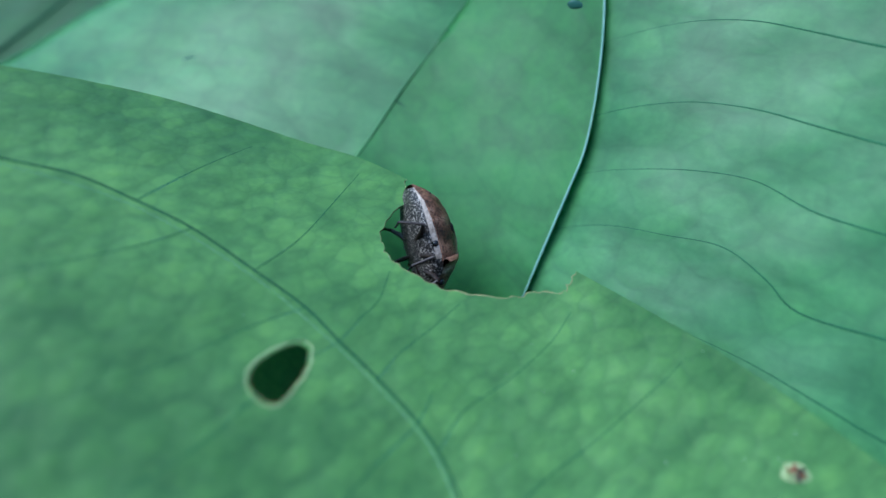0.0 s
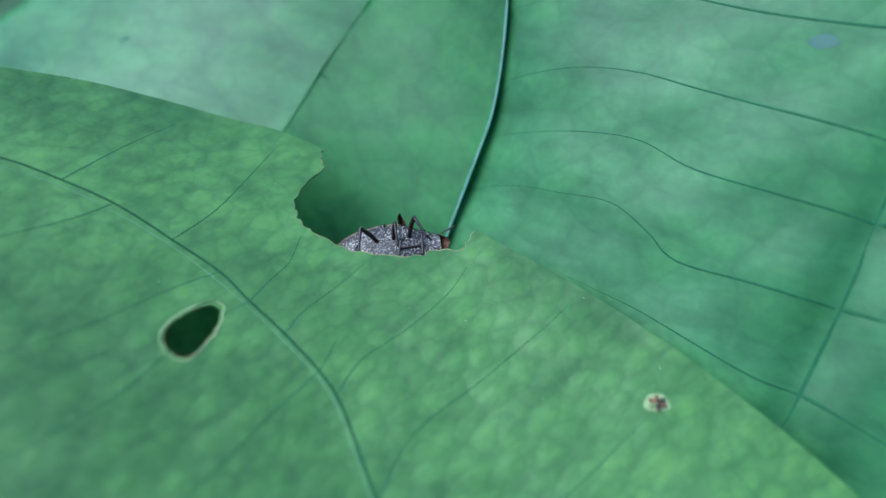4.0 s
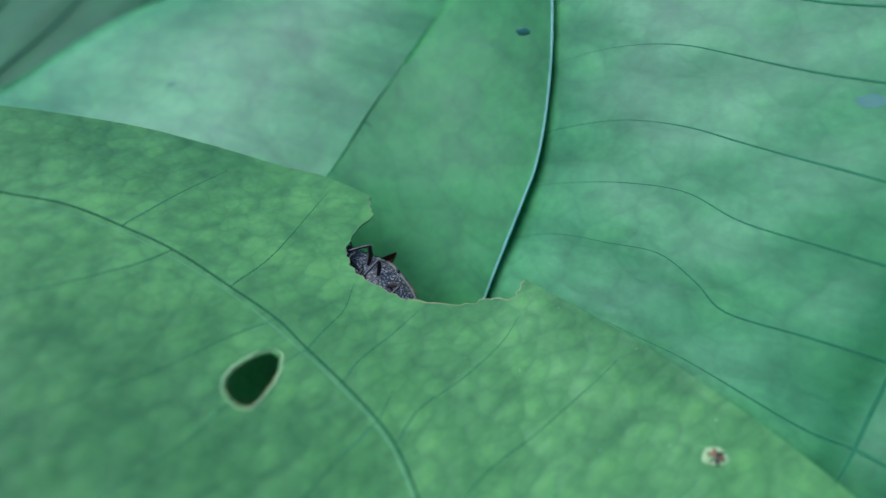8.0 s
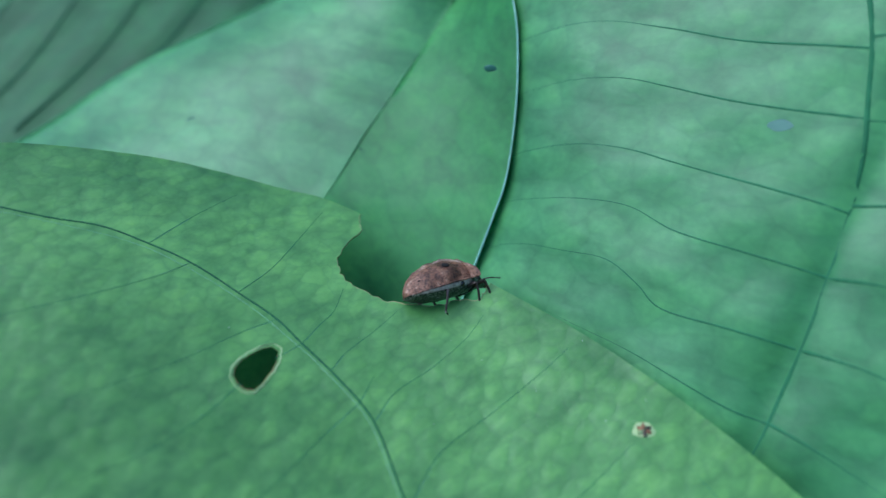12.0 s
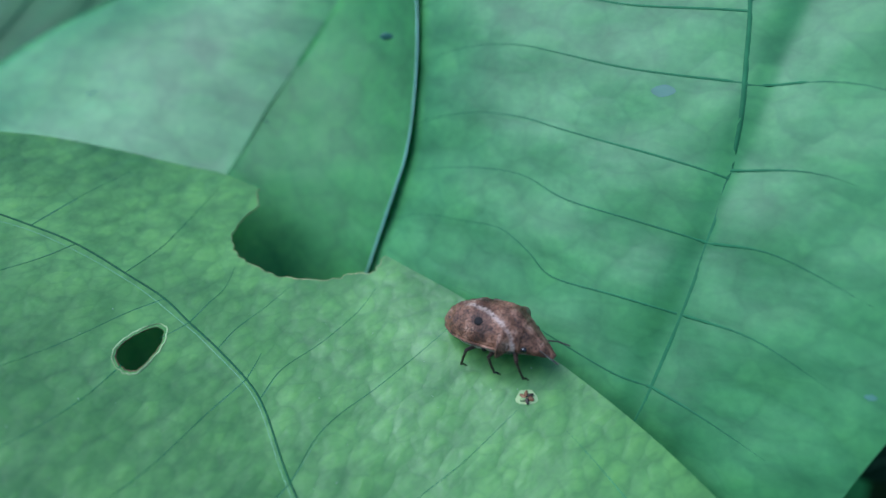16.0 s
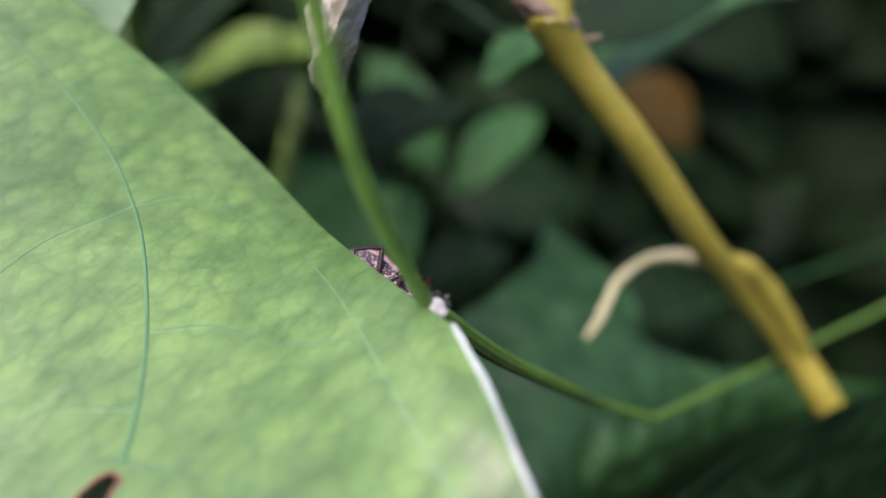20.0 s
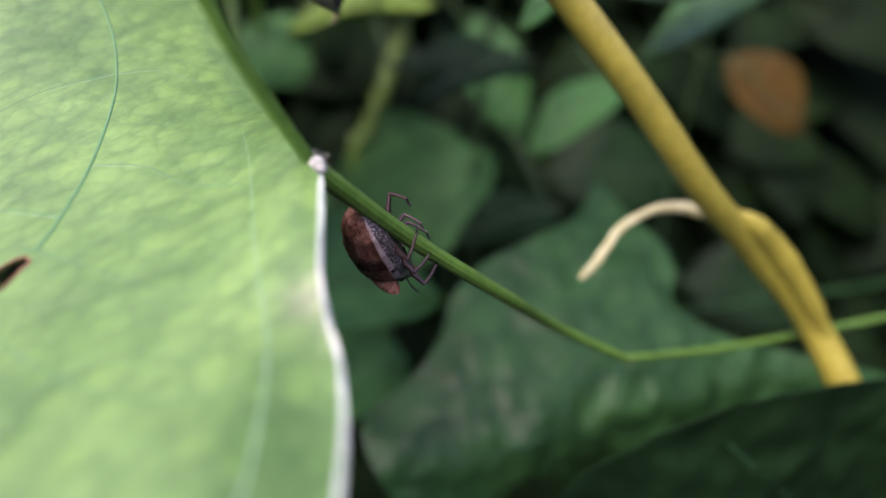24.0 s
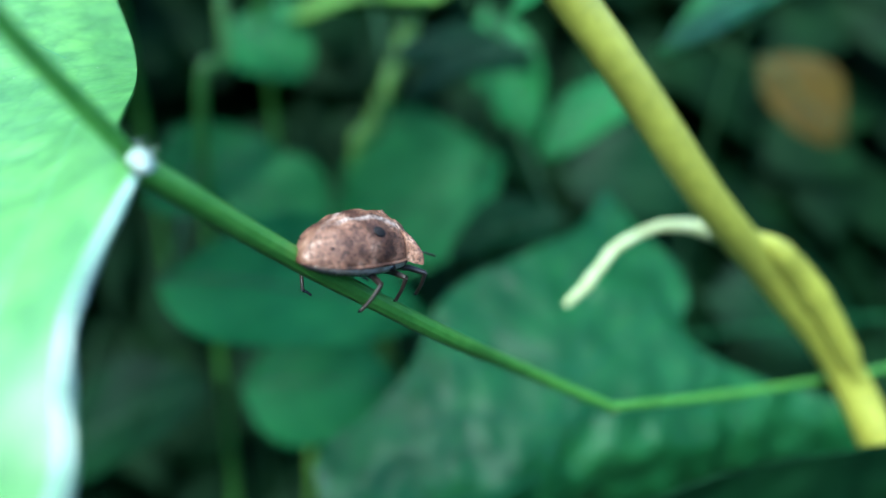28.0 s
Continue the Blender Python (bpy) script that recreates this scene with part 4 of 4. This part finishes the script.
    for base, tip, width, face, mat, cup, bow, name, label in (((71.2, 18.2, 42.4), (69.6, 26.2, 44.6), 5.4, (-.7, 0, -.7), M_HUSK, -.4, .12, "bract", "short curled greenish cream bract"),
                                                             ((71.5, 20, 31), (69.0, 27, 39), 2.6, (-.6, -.2, -.8), M_HUSKIN, -.4, .12, "inner_bract", "olive-yellow inner bract"),
                                                             ((72.2, 19.6, 33), (70.6, 26.4, 40.4), 3.6, (-.6, -.2, -.8), M_HUSKIN, -.4, .1, "inner_bract", "olive-yellow inner bract"),
                                                             ((77, 18, 30.5), (84, 11.6, 30), 1.8, (-.4, -.2, -.9), M_YOUNG, -.3, .05, "sepal", "small yellow-green sepal"),
                                                             ((77, 18, 30.5), (84.4, 15.6, 31), 1.6, (-.4, -.2, -.9), M_YOUNG, -.3, .08, "sepal", "small yellow-green sepal")):
        bm, mid = blade_bm(base, tip, width, face, bow, cup, 20, 14, 0.15, 0.9, 0.3)
        p = part(name, bm, mat, husk, label)
        part("husk_rib", tube_bm(mid, [0.00018, 0.0001], 6), mat, p)
    part("spine", tube_bm([W(p) for p in chain([(73.4, 19.6, 35.5), (72.7, 19.1, 37), (69.9, 14.6, 44)], 6)], [0.0004, 0.0003, 0.00006], 8), M_TENDRIL, husk, "thin pale spine")
    part("wisp", tube_bm([W(p) for p in chain([(69.6, 26.2, 44.4), (68.2, 28.2, 43), (66, 29.6, 42.4)], 5)], [0.0003, 0.0002, 0.00005], 6, lumps=0.4), M_BROWN, husk, "frayed dry wisp")
    part("stalk", tube_bm([W(p) for p in chain([(72.6, 19.4, 36), (74, 17.6, 37), (75.8, 15.5, 36), (77.6, 11.8, 33.4), (80, 9.2, 31.6), (84, 7.2, 31), (91, 4.5, 34), (97, 1, 38.4)], 8)], [0.0005, 0.0007, 0.0009, 0.0009, 0.0008, 0.0007, 0.0008], 12, 0.6, 0.6), M_HUSK, husk, "pale dry stalk of the husk")
    part("tip", tube_bm([W(p) for p in chain([(70.2, 41.2, 54.6), (69.4, 42.4, 55)], 3)], [0.0003, 0.00006], 6), M_BROWN, husk)


# ---- the bug ----
def build_bug_materials():
    m, t, ns, ln, p = nodes_of("bug_shell")
    co = ns.new("ShaderNodeTexCoord").outputs["Object"]
    sep = ns.new("ShaderNodeSeparateXYZ")
    ln.new(co, sep.inputs[0])
    n1, n2, n3 = noise_tex(t, co, 620, 6, 0.7), noise_tex(t, co, 4200, 3, 0.65), noise_tex(t, co, 160, 2)
    base = ramp(t, n1, [(0.36, (0.040, 0.018, 0.011)), (0.50, (0.14, 0.066, 0.040)), (0.60, (0.22, 0.12, 0.08)), (0.70, (0.44, 0.32, 0.25))])
    band = ramp(t, mathn(t, "ADD", mathn(t, "MULTIPLY", sep.outputs["X"], 95), mathn(t, "MULTIPLY", n3, 0.5)), [(0.0, (1.1, 1.05, 1.0)), (0.08, (0.45, 0.36, 0.31)), (0.20, (0.45, 0.36, 0.31)), (0.28, (1.3, 1.25, 1.2)), (0.6, (1, 1, 1))])
    col = mixc(t, "MULTIPLY", 0.85, base, band)
    aside = mathn(t, "SUBTRACT", mathn(t, "ABSOLUTE", mathn(t, "MULTIPLY", sep.outputs["Y"], 250)), mathn(t, "MULTIPLY", sep.outputs["X"], 90))
    aside = mathn(t, "ADD", aside, mathn(t, "MULTIPLY", n1, 0.12))
    streak = ramp(t, aside, [(0.38, (0, 0, 0)), (0.44, (0.7, 0.7, 0.7)), (0.48, (0.7, 0.7, 0.7)), (0.55, (0, 0, 0))])
    col = mixc(t, "MIX", mathn(t, "MULTIPLY", streak, ramp(t, n1, [(0.42, (0, 0, 0)), (0.6, (1, 1, 1))])), col, (0.42, 0.33, 0.28))
    pit = ramp(t, n2, [(0.40, (0.22, 0.19, 0.17)), (0.52, (1.15, 1.15, 1.15))])
    ln.new(mixc(t, "MULTIPLY", 0.8, col, pit), p.inputs["Base Color"])
    p.inputs["Roughness"].default_value = 0.45
    p.inputs["Specular IOR Level"].default_value = 0.3
    ln.new(bump(t, mathn(t, "ADD", n2, mathn(t, "MULTIPLY", n1, 0.6)), 0.9, 0.00016), p.inputs["Normal"])
    shell = m
    m, t, ns, ln, p = nodes_of("bug_belly")
    co = ns.new("ShaderNodeTexCoord").outputs["Object"]
    n1, n2 = noise_tex(t, co, 4600, 3, 0.65), noise_tex(t, co, 700, 3, 0.6)
    col = ramp(t, n1, [(0.49, (0.012, 0.010, 0.009)), (0.54, (0.07, 0.055, 0.047)), (0.61, (0.38, 0.34, 0.30))])
    ln.new(mixc(t, "MULTIPLY", 0.7, col, ramp(t, n2, [(0.4, (0.4, 0.4, 0.4)), (0.6, (1.1, 1.1, 1.1))])), p.inputs["Base Color"])
    p.inputs["Roughness"].default_value = 0.4
    ln.new(bump(t, n2, 0.6, 0.0001), p.inputs["Normal"])
    return shell, m


def build_bug():
    shell_mat, belly_mat = build_bug_materials()
    dark = plain_material("bug_leg", (0.010, 0.006, 0.005), (0.042, 0.026, 0.020), 2500, 0.4)
    black = plain_material("bug_black", (0.006, 0.006, 0.007), (0.014, 0.013, 0.013), 2500, 0.25)
    spot = plain_material("bug_spot", (0.006, 0.005, 0.005), (0.014, 0.011, 0.010), 2500, 0.75, spec=0.2)
    pale = plain_material("bug_pale", (0.16, 0.12, 0.09), (0.44, 0.37, 0.31), 3200, 0.45)
    bug = thing("shield_bug", (0, 0, 0), "brown mottled shield bug with a patterned dark belly", "bug")
    xs = [-6.4, -5.6, -4.4, -2.5, -0.5, 1.2, 2.4, 3.4, 4.5, 5.7, 6.9]
    ws = [0.5, 1.6, 2.6, 3.25, 3.45, 3.4, 3.1, 2.45, 1.85, 1.2, 0.35]
    tops = [0.4, 1.5, 2.4, 3.05, 3.3, 3.15, 2.8, 2.35, 1.6, 0.9, 0.2]
    lows = [0.15, 0.6, 1.05, 1.4, 1.55, 1.55, 1.4, 1.1, 0.75, 0.4, 0.1]
    mm = 0.001
    def section(x):
        return (float(np.interp(x, xs, v)) for v in (ws, tops, lows))
    def skin(x0, x1, a0, a1, nx, na, grow=0.0, power=0.85):
        bm = bmesh.new()
        rows = []
        for i in range(nx + 1):
            x = x0 + (x1 - x0) * i / nx
            w, hi, lo = section(x)
            row = []
            for k in range(na + 1):
                a = a0 + (a1 - a0) * k / na
                c, s = math.cos(a), math.sin(a)
                y = (w + grow) * math.copysign(abs(c) ** power, c)
                z = (hi + grow) * s if s > 0 else (lo + grow) * s
                drop = -0.10 * max(0, x - 1.5) ** 1.6
                q = Vector((x, y, 2.8 + z + drop))
                if s > 0.15:
                    q.z += 0.16 * s * noise.noise(q * 1.1) + 0.10 * s * noise.noise(q * 2.6)
                    q.z += 0.16 * math.exp(-(y / 0.35) ** 2) * s + 0.14 * s * math.exp(-((abs(y) - 1.5 - 0.25 * (x - 1)) / 0.3) ** 2) * (1 if x > -1.5 else 0.3)
                row.append(bm.verts.new(q * mm))
            rows.append(row)
        for i in range(nx):
            for k in range(na):
                bm.faces.new((rows[i][k], rows[i + 1][k], rows[i + 1][k + 1], rows[i][k + 1]))
        for row in (rows[0], rows[-1]):
            bm.faces.new(row)
        return bm
    pi = math.pi
    finish("scutellum", skin(-6.4, 1.9, -0.12, pi + 0.12, 34, 28), shell_mat, bug, "domed brown mottled back")
    bm = skin(1.7, 3.7, -0.12, pi + 0.12, 12, 28, 0.06)
    for v in bm.verts:
        side = abs(v.co.y) / mm
        f = max(0, 1 - abs(v.co.x / mm - 2.0) / 0.6) * max(0, (side - 2.3) / 1.0)
        v.co.y += math.copysign(1.7 * f * mm, v.co.y)
        v.co.z += 0.1 * f * mm
        v.co.z += 0.18 * mm * math.cos(v.co.y / mm * 2.2) * max(0, 1 - abs(v.co.x / mm - 2.7))
    finish("pronotum", bm, shell_mat, bug, "ridged brown collar with pointed shoulders")
    finish("head", skin(3.6, 6.85, -0.2, pi + 0.2, 14, 20, 0.0), shell_mat, bug, "pointed brown head")
    finish("belly", skin(-6.05, 5.9, pi, 2 * pi, 40, 24, -0.04), belly_mat, bug, "dark belly with pale scribbled pattern")
    for s in (1, -1):
        edge = [Vector((x, s * (float(np.interp(x, xs, ws)) + 0.02), 2.75)) * mm for x in np.linspace(-5.9, 1.9, 24)]
        finish("side_margin", tube_bm(edge, [0.0001, 0.00014, 0.00012], 8), shell_mat, bug, "raised brown side margin")
        finish("side_band", skin(-5.9, 1.6, pi + 0.10, pi + 0.46, 30, 5, 0.02) if s < 0 else skin(-5.9, 1.6, 2 * pi - 0.46, 2 * pi - 0.10, 30, 5, 0.02), pale, bug, "cream band along the belly's edge")
        for x in (-5.1, -4.15, -3.15, -2.15, -1.15, -0.15, 0.85):
            bm = bmesh.new()
            bmesh.ops.create_icosphere(bm, subdivisions=2, radius=0.00046)
            w = float(np.interp(x, xs, ws))
            slope = (float(np.interp(x + .3, xs, ws)) - float(np.interp(x - .3, xs, ws))) / .6
            for v in bm.verts:
                v.co = Vector((v.co.x * 0.8, v.co.y * 0.7 + s * (w - 0.22) * mm + v.co.x * slope * s, v.co.z * 0.8 + 2.36 * mm))
            finish("margin_spot", bm, black, bug)
        bm = bmesh.new()
        bmesh.ops.create_icosphere(bm, subdivisions=3, radius=0.00036)
        for v in bm.verts:
            v.co = Vector((v.co.x * 1.1 + 4.0 * mm, v.co.y + s * 1.95 * mm, v.co.z + 2.6 * mm))
        finish("eye", bm, black, bug, "shiny black eye")
        bm = bmesh.new()
        bmesh.ops.create_icosphere(bm, subdivisions=3, radius=0.0006)
        w, hi, _ = section(-1.0)
        a = 0.8
        c = Vector((-1.0, s * w * math.cos(a) ** 0.85, 2.8 + hi * math.sin(a))) * mm
        for v in bm.verts:
            v.co = c * 0.997 + Vector((v.co.x * 0.95, v.co.y * 0.62, v.co.z * 0.34 - v.co.y * s * 0.45))
        finish("back_spot", bm, spot, bug, "black spot on the back")
        w, hi, _ = section(-5.0)
        c = Vector((-5.0, s * w * math.cos(0.75) ** 0.85, 2.8 + hi * math.sin(0.75))) * mm
        bm = bmesh.new()
        bmesh.ops.create_icosphere(bm, subdivisions=2, radius=0.00028)
        for v in bm.verts:
            v.co = c * 0.99 + Vector((v.co.x, v.co.y * 0.6, v.co.z * 0.3))
        finish("tail_spot", bm, black, bug, "small black spot near the tail")
        pts = [Vector(p) * mm for p in ((5.0, s * 0.75, 2.35), (5.7, s * 1.2, 2.4), (6.6, s * 1.6, 2.3), (7.9, s * 1.9, 1.9))]
        ant = finish("antenna", tube_bm([p - pts[0] for p in pts[:3]], [0.00010, 0.00008], 8), dark, bug, "thin jointed antenna")
        ant.location = pts[0]
        finish("antenna_tip", tube_bm([p - pts[0] for p in pts[2:]], [0.00009, 0.00012, 0.00008], 8), dark, ant)
    finish("beak", tube_bm([Vector(p) * mm for p in ((5.9, 0, 2.4), (4.0, 0, 1.5), (1.5, 0, 1.2))], [0.00022, 0.00018, 0.0001], 8), dark, bug, "thin folded beak")
    legs = []
    for x0, kx, fx in ((2.6, 3.6, 4.2), (0.9, 1.2, 1.5), (-0.8, -2.2, -3.0)):
        for s in (1, -1):
            hip = Vector((x0, s * 1.2, 1.5)) * mm
            knee = Vector((kx, s * 3.9, 1.9)) * mm - hip
            ankle = Vector((fx, s * 3.2, -0.35)) * mm - hip
            toe = Vector((fx + 0.45, s * 2.7, -0.75)) * mm - hip
            leg = finish("leg", tube_bm([Vector((0, 0, 0)), knee * 0.5 + Vector((0, 0, 0.0002)), knee], [0.00020, 0.00027, 0.00020], 10), dark, bug, "dark brown jointed leg")
            leg.location = hip
            finish("shin", tube_bm([knee, knee * 0.5 + ankle * 0.5 + Vector((0, s * 0.0001, 0)), ankle], [0.00018, 0.00015, 0.00014], 10), dark, leg)
            foot = tube_bm([ankle, ankle * 0.6 + toe * 0.4 + Vector((0, 0, 0.0001)), toe], [0.00014, 0.00011, 0.00009], 8)
            finish("foot", foot, black, leg)
            legs.append((leg, x0, s))
    return bug, legs


build_chewed_leaf()
build_right_leaf()
build_folded_leaf()
build_shaded_leaf()
build_lobed_leaf()
build_low_leaf()
build_climber()
build_vine()
build_husk()
build_thicket()
bug, legs = build_bug()
cam.data.dof.focus_object = bug


def motions():
    walk(bug, [
        (0, pose(-0.01119, 0.07149, 0.57138, -81.5, 67.1, -48.4)),
        (0.3, pose(-0.01207, 0.06992, 0.57030, -101.9, 49.5, -38.4)),
        (0.6, pose(-0.01006, 0.06701, 0.57249, -136.8, 19.3, -18.2)),
        (1, pose(-0.00983, 0.06662, 0.57100, -134.9, 11.2, -6.5)),
        (1.5, pose(-0.00791, 0.06614, 0.56999, -134.5, 6.7, -3.3)),
        (2, pose(-0.00693, 0.06661, 0.57022, -134.9, 7.6, -6.3)),
        (2.5, pose(-0.00673, 0.06568, 0.57002, -135.2, 5.5, -1.9)),
        (3, pose(-0.00599, 0.06669, 0.57065, -135.6, -1.0, 1.0)),
        (3.5, pose(-0.00480, 0.06358, 0.56858, -136.2, -3.5, 5.2)),
        (4, pose(-0.00329, 0.06649, 0.56989, -135.8, -5.3, 6.5)),
        (4.5, pose(-0.00277, 0.06707, 0.56959, -134.8, -5.6, 6.4)),
        (5.1, pose(-0.00219, 0.06761, 0.56858, -159.1, 41.4, -59.8)),
        (5.8, pose(-0.00303, 0.06705, 0.56838, 147.3, 33.5, -140.1)),
        (6.5, pose(-0.00394, 0.06561, 0.57011, 134.7, 3.8, -177.9)),
        (7, pose(-0.00714, 0.06597, 0.56901, 135.8, -11.2, 167.3)),
        (7.5, pose(-0.00877, 0.06862, 0.57031, 145.1, -31.4, 141.6)),
        (8, pose(-0.01018, 0.06847, 0.57029, 144.8, -33.8, 142.1)),
        (8.5, pose(-0.01113, 0.06879, 0.57050, 142.5, -34.8, 143.9)),
        (9, pose(-0.01044, 0.06819, 0.57068, 144.0, -39.1, 141.0)),
        (9.3, pose(-0.00899, 0.06726, 0.57052, 130.0, 12.1, -167.8)),
        (9.6, pose(-0.00777, 0.06647, 0.56992, 171.1, 50.3, -98.9)),
        (9.9, pose(-0.00708, 0.06517, 0.57029, -133.7, 22.2, -16.2)),
        (10.2, pose(-0.00400, 0.06488, 0.56971, -130.5, 5.9, -0.9)),
        (10.5, pose(-0.00171, 0.06453, 0.57008, -130.7, 2.0, 2.7)),
        (11, pose(-0.00024, 0.06528, 0.57037, -131.9, 2.4, 1.9)),
        (11.3, pose(0.00076, 0.06406, 0.56917, -72.6, 4.5, 14.8)),
        (11.6, pose(0.00115, 0.06579, 0.56838, -33.8, 6.1, 40.5)),
        (12, pose(0.00139, 0.06582, 0.56857, -32.0, 7.0, 44.1)),
        (12.5, pose(0.00049, 0.06646, 0.56860, -30.8, 5.9, 44.4)),
        (13.5, pose(0.00245, 0.06516, 0.56760, -23.0, 0.6, 19.9)),
        (14.5, pose(0.00423, 0.06394, 0.56969, -4.5, 2.1, -2.6)),
        (15, pose(0.00641, 0.06423, 0.57001, 10.0, 5.6, -22.8)),
        (15.5, pose(0.01080, 0.06039, 0.56787, 17.1, 8.5, -25.7)),
        (16, pose(0.01911, 0.05467, 0.56439, 0.4, 1.2, -30.0)),
        (16.5, pose(0.03002, 0.04522, 0.55809, -0.5, 1.8, -34.6)),
        (17, pose(0.04005, 0.03481, 0.55060, -4.1, 1.5, -40.3)),
        (17.5, pose(0.04936, 0.02577, 0.54467, -5.9, 0.7, -50.0)),
        (17.8, pose(0.05118, 0.02633, 0.54446, -1.5, 9.3, -54.9)),
        (18, pose(0.05107, 0.02516, 0.54406, -27.0, 18.4, -59.3)),
        (18.2, pose(0.04897, 0.02055, 0.54432, -55.1, 57.3, -56.6)),
        (18.35, pose(0.05126, 0.01970, 0.54407, -107.7, 49.7, -87.3)),
        (18.5, pose(0.05608, 0.02357, 0.54056, -131.9, 30.8, -80.8)),
        (19, pose(0.05652, 0.01067, 0.53748, -133.0, 29.4, -82.3)),
        (19.5, pose(0.05962, 0.00070, 0.53560, -132.0, 23.4, -79.9)),
        (20, pose(0.06117, -0.00507, 0.53495, -130.3, 15.5, -74.6)),
        (20.5, pose(0.06289, -0.00541, 0.53101, -130.3, 24.5, -52.9)),
        (21, pose(0.06362, -0.00926, 0.53130, -153.1, 23.8, -46.8)),
        (21.5, pose(0.06414, -0.01036, 0.53190, -162.8, 25.3, -45.7)),
        (22.5, pose(0.06625, -0.01299, 0.53393, -170.2, 25.2, -43.2)),
        (23.5, pose(0.06947, -0.01199, 0.53183, -157.7, 41.0, 2.2)),
        (24, pose(0.07291, -0.00848, 0.52819, -132.1, 56.6, 44.8)),
        (24.5, pose(0.07472, -0.00576, 0.52637, -107.0, 55.2, 59.2)),
        (25, pose(0.07471, -0.00587, 0.52586, -81.8, 41.0, 67.1)),
        (25.5, pose(0.07474, -0.00353, 0.52389, -58.9, 24.3, 60.5)),
        (25.9, pose(0.07575, -0.00387, 0.52244, -38.4, 22.5, 49.9)),
        (26.2, pose(0.07634, -0.00666, 0.52417, -13.7, 21.3, 43.7)),
        (26.5, pose(0.07703, -0.00684, 0.52422, -7.1, 17.1, 39.9)),
        (27, pose(0.07702, -0.00683, 0.52422, -7.0, 17.6, 42.8)),
        (27.5, pose(0.07601, -0.00718, 0.52517, -6.6, 17.3, 43.0)),
        (28, pose(0.07702, -0.00683, 0.52422, -7.3, 17.2, 43.5)),
    ])
    # three legs step while the other three stand; hardly any stepping while it rests at the end
    for leg, x0, s in legs:
        place = leg.location.copy()
        even = (s > 0) == (abs(x0 - 0.9) > 0.5)
        rows = []
        for k in range(0, 113):
            t = k * 0.25
            a = 3.0 if 26.8 < t else 14.0
            swing = a * math.sin(2 * math.pi * t * 1.4 + (0 if even else math.pi))
            lift = 0.35 * a * max(0.0, math.cos(2 * math.pi * t * 1.4 + (0 if even else math.pi)))
            tuck = float(np.interp(t, (0.25, 0.75, 4.5, 4.9, 6.1, 6.5, 11, 11.5, 18.25, 18.5, 20.5, 21.5, 26, 26.5), (15, 80, 80, 128, 128, 80, 80, 0, 0, 20, 20, 35, 30, 8)))
            rows.append((t, Matrix.Translation(place) @ pose(0, 0, 0, s * (lift - tuck), 0, s * swing)))
        walk(leg, rows)


motions()
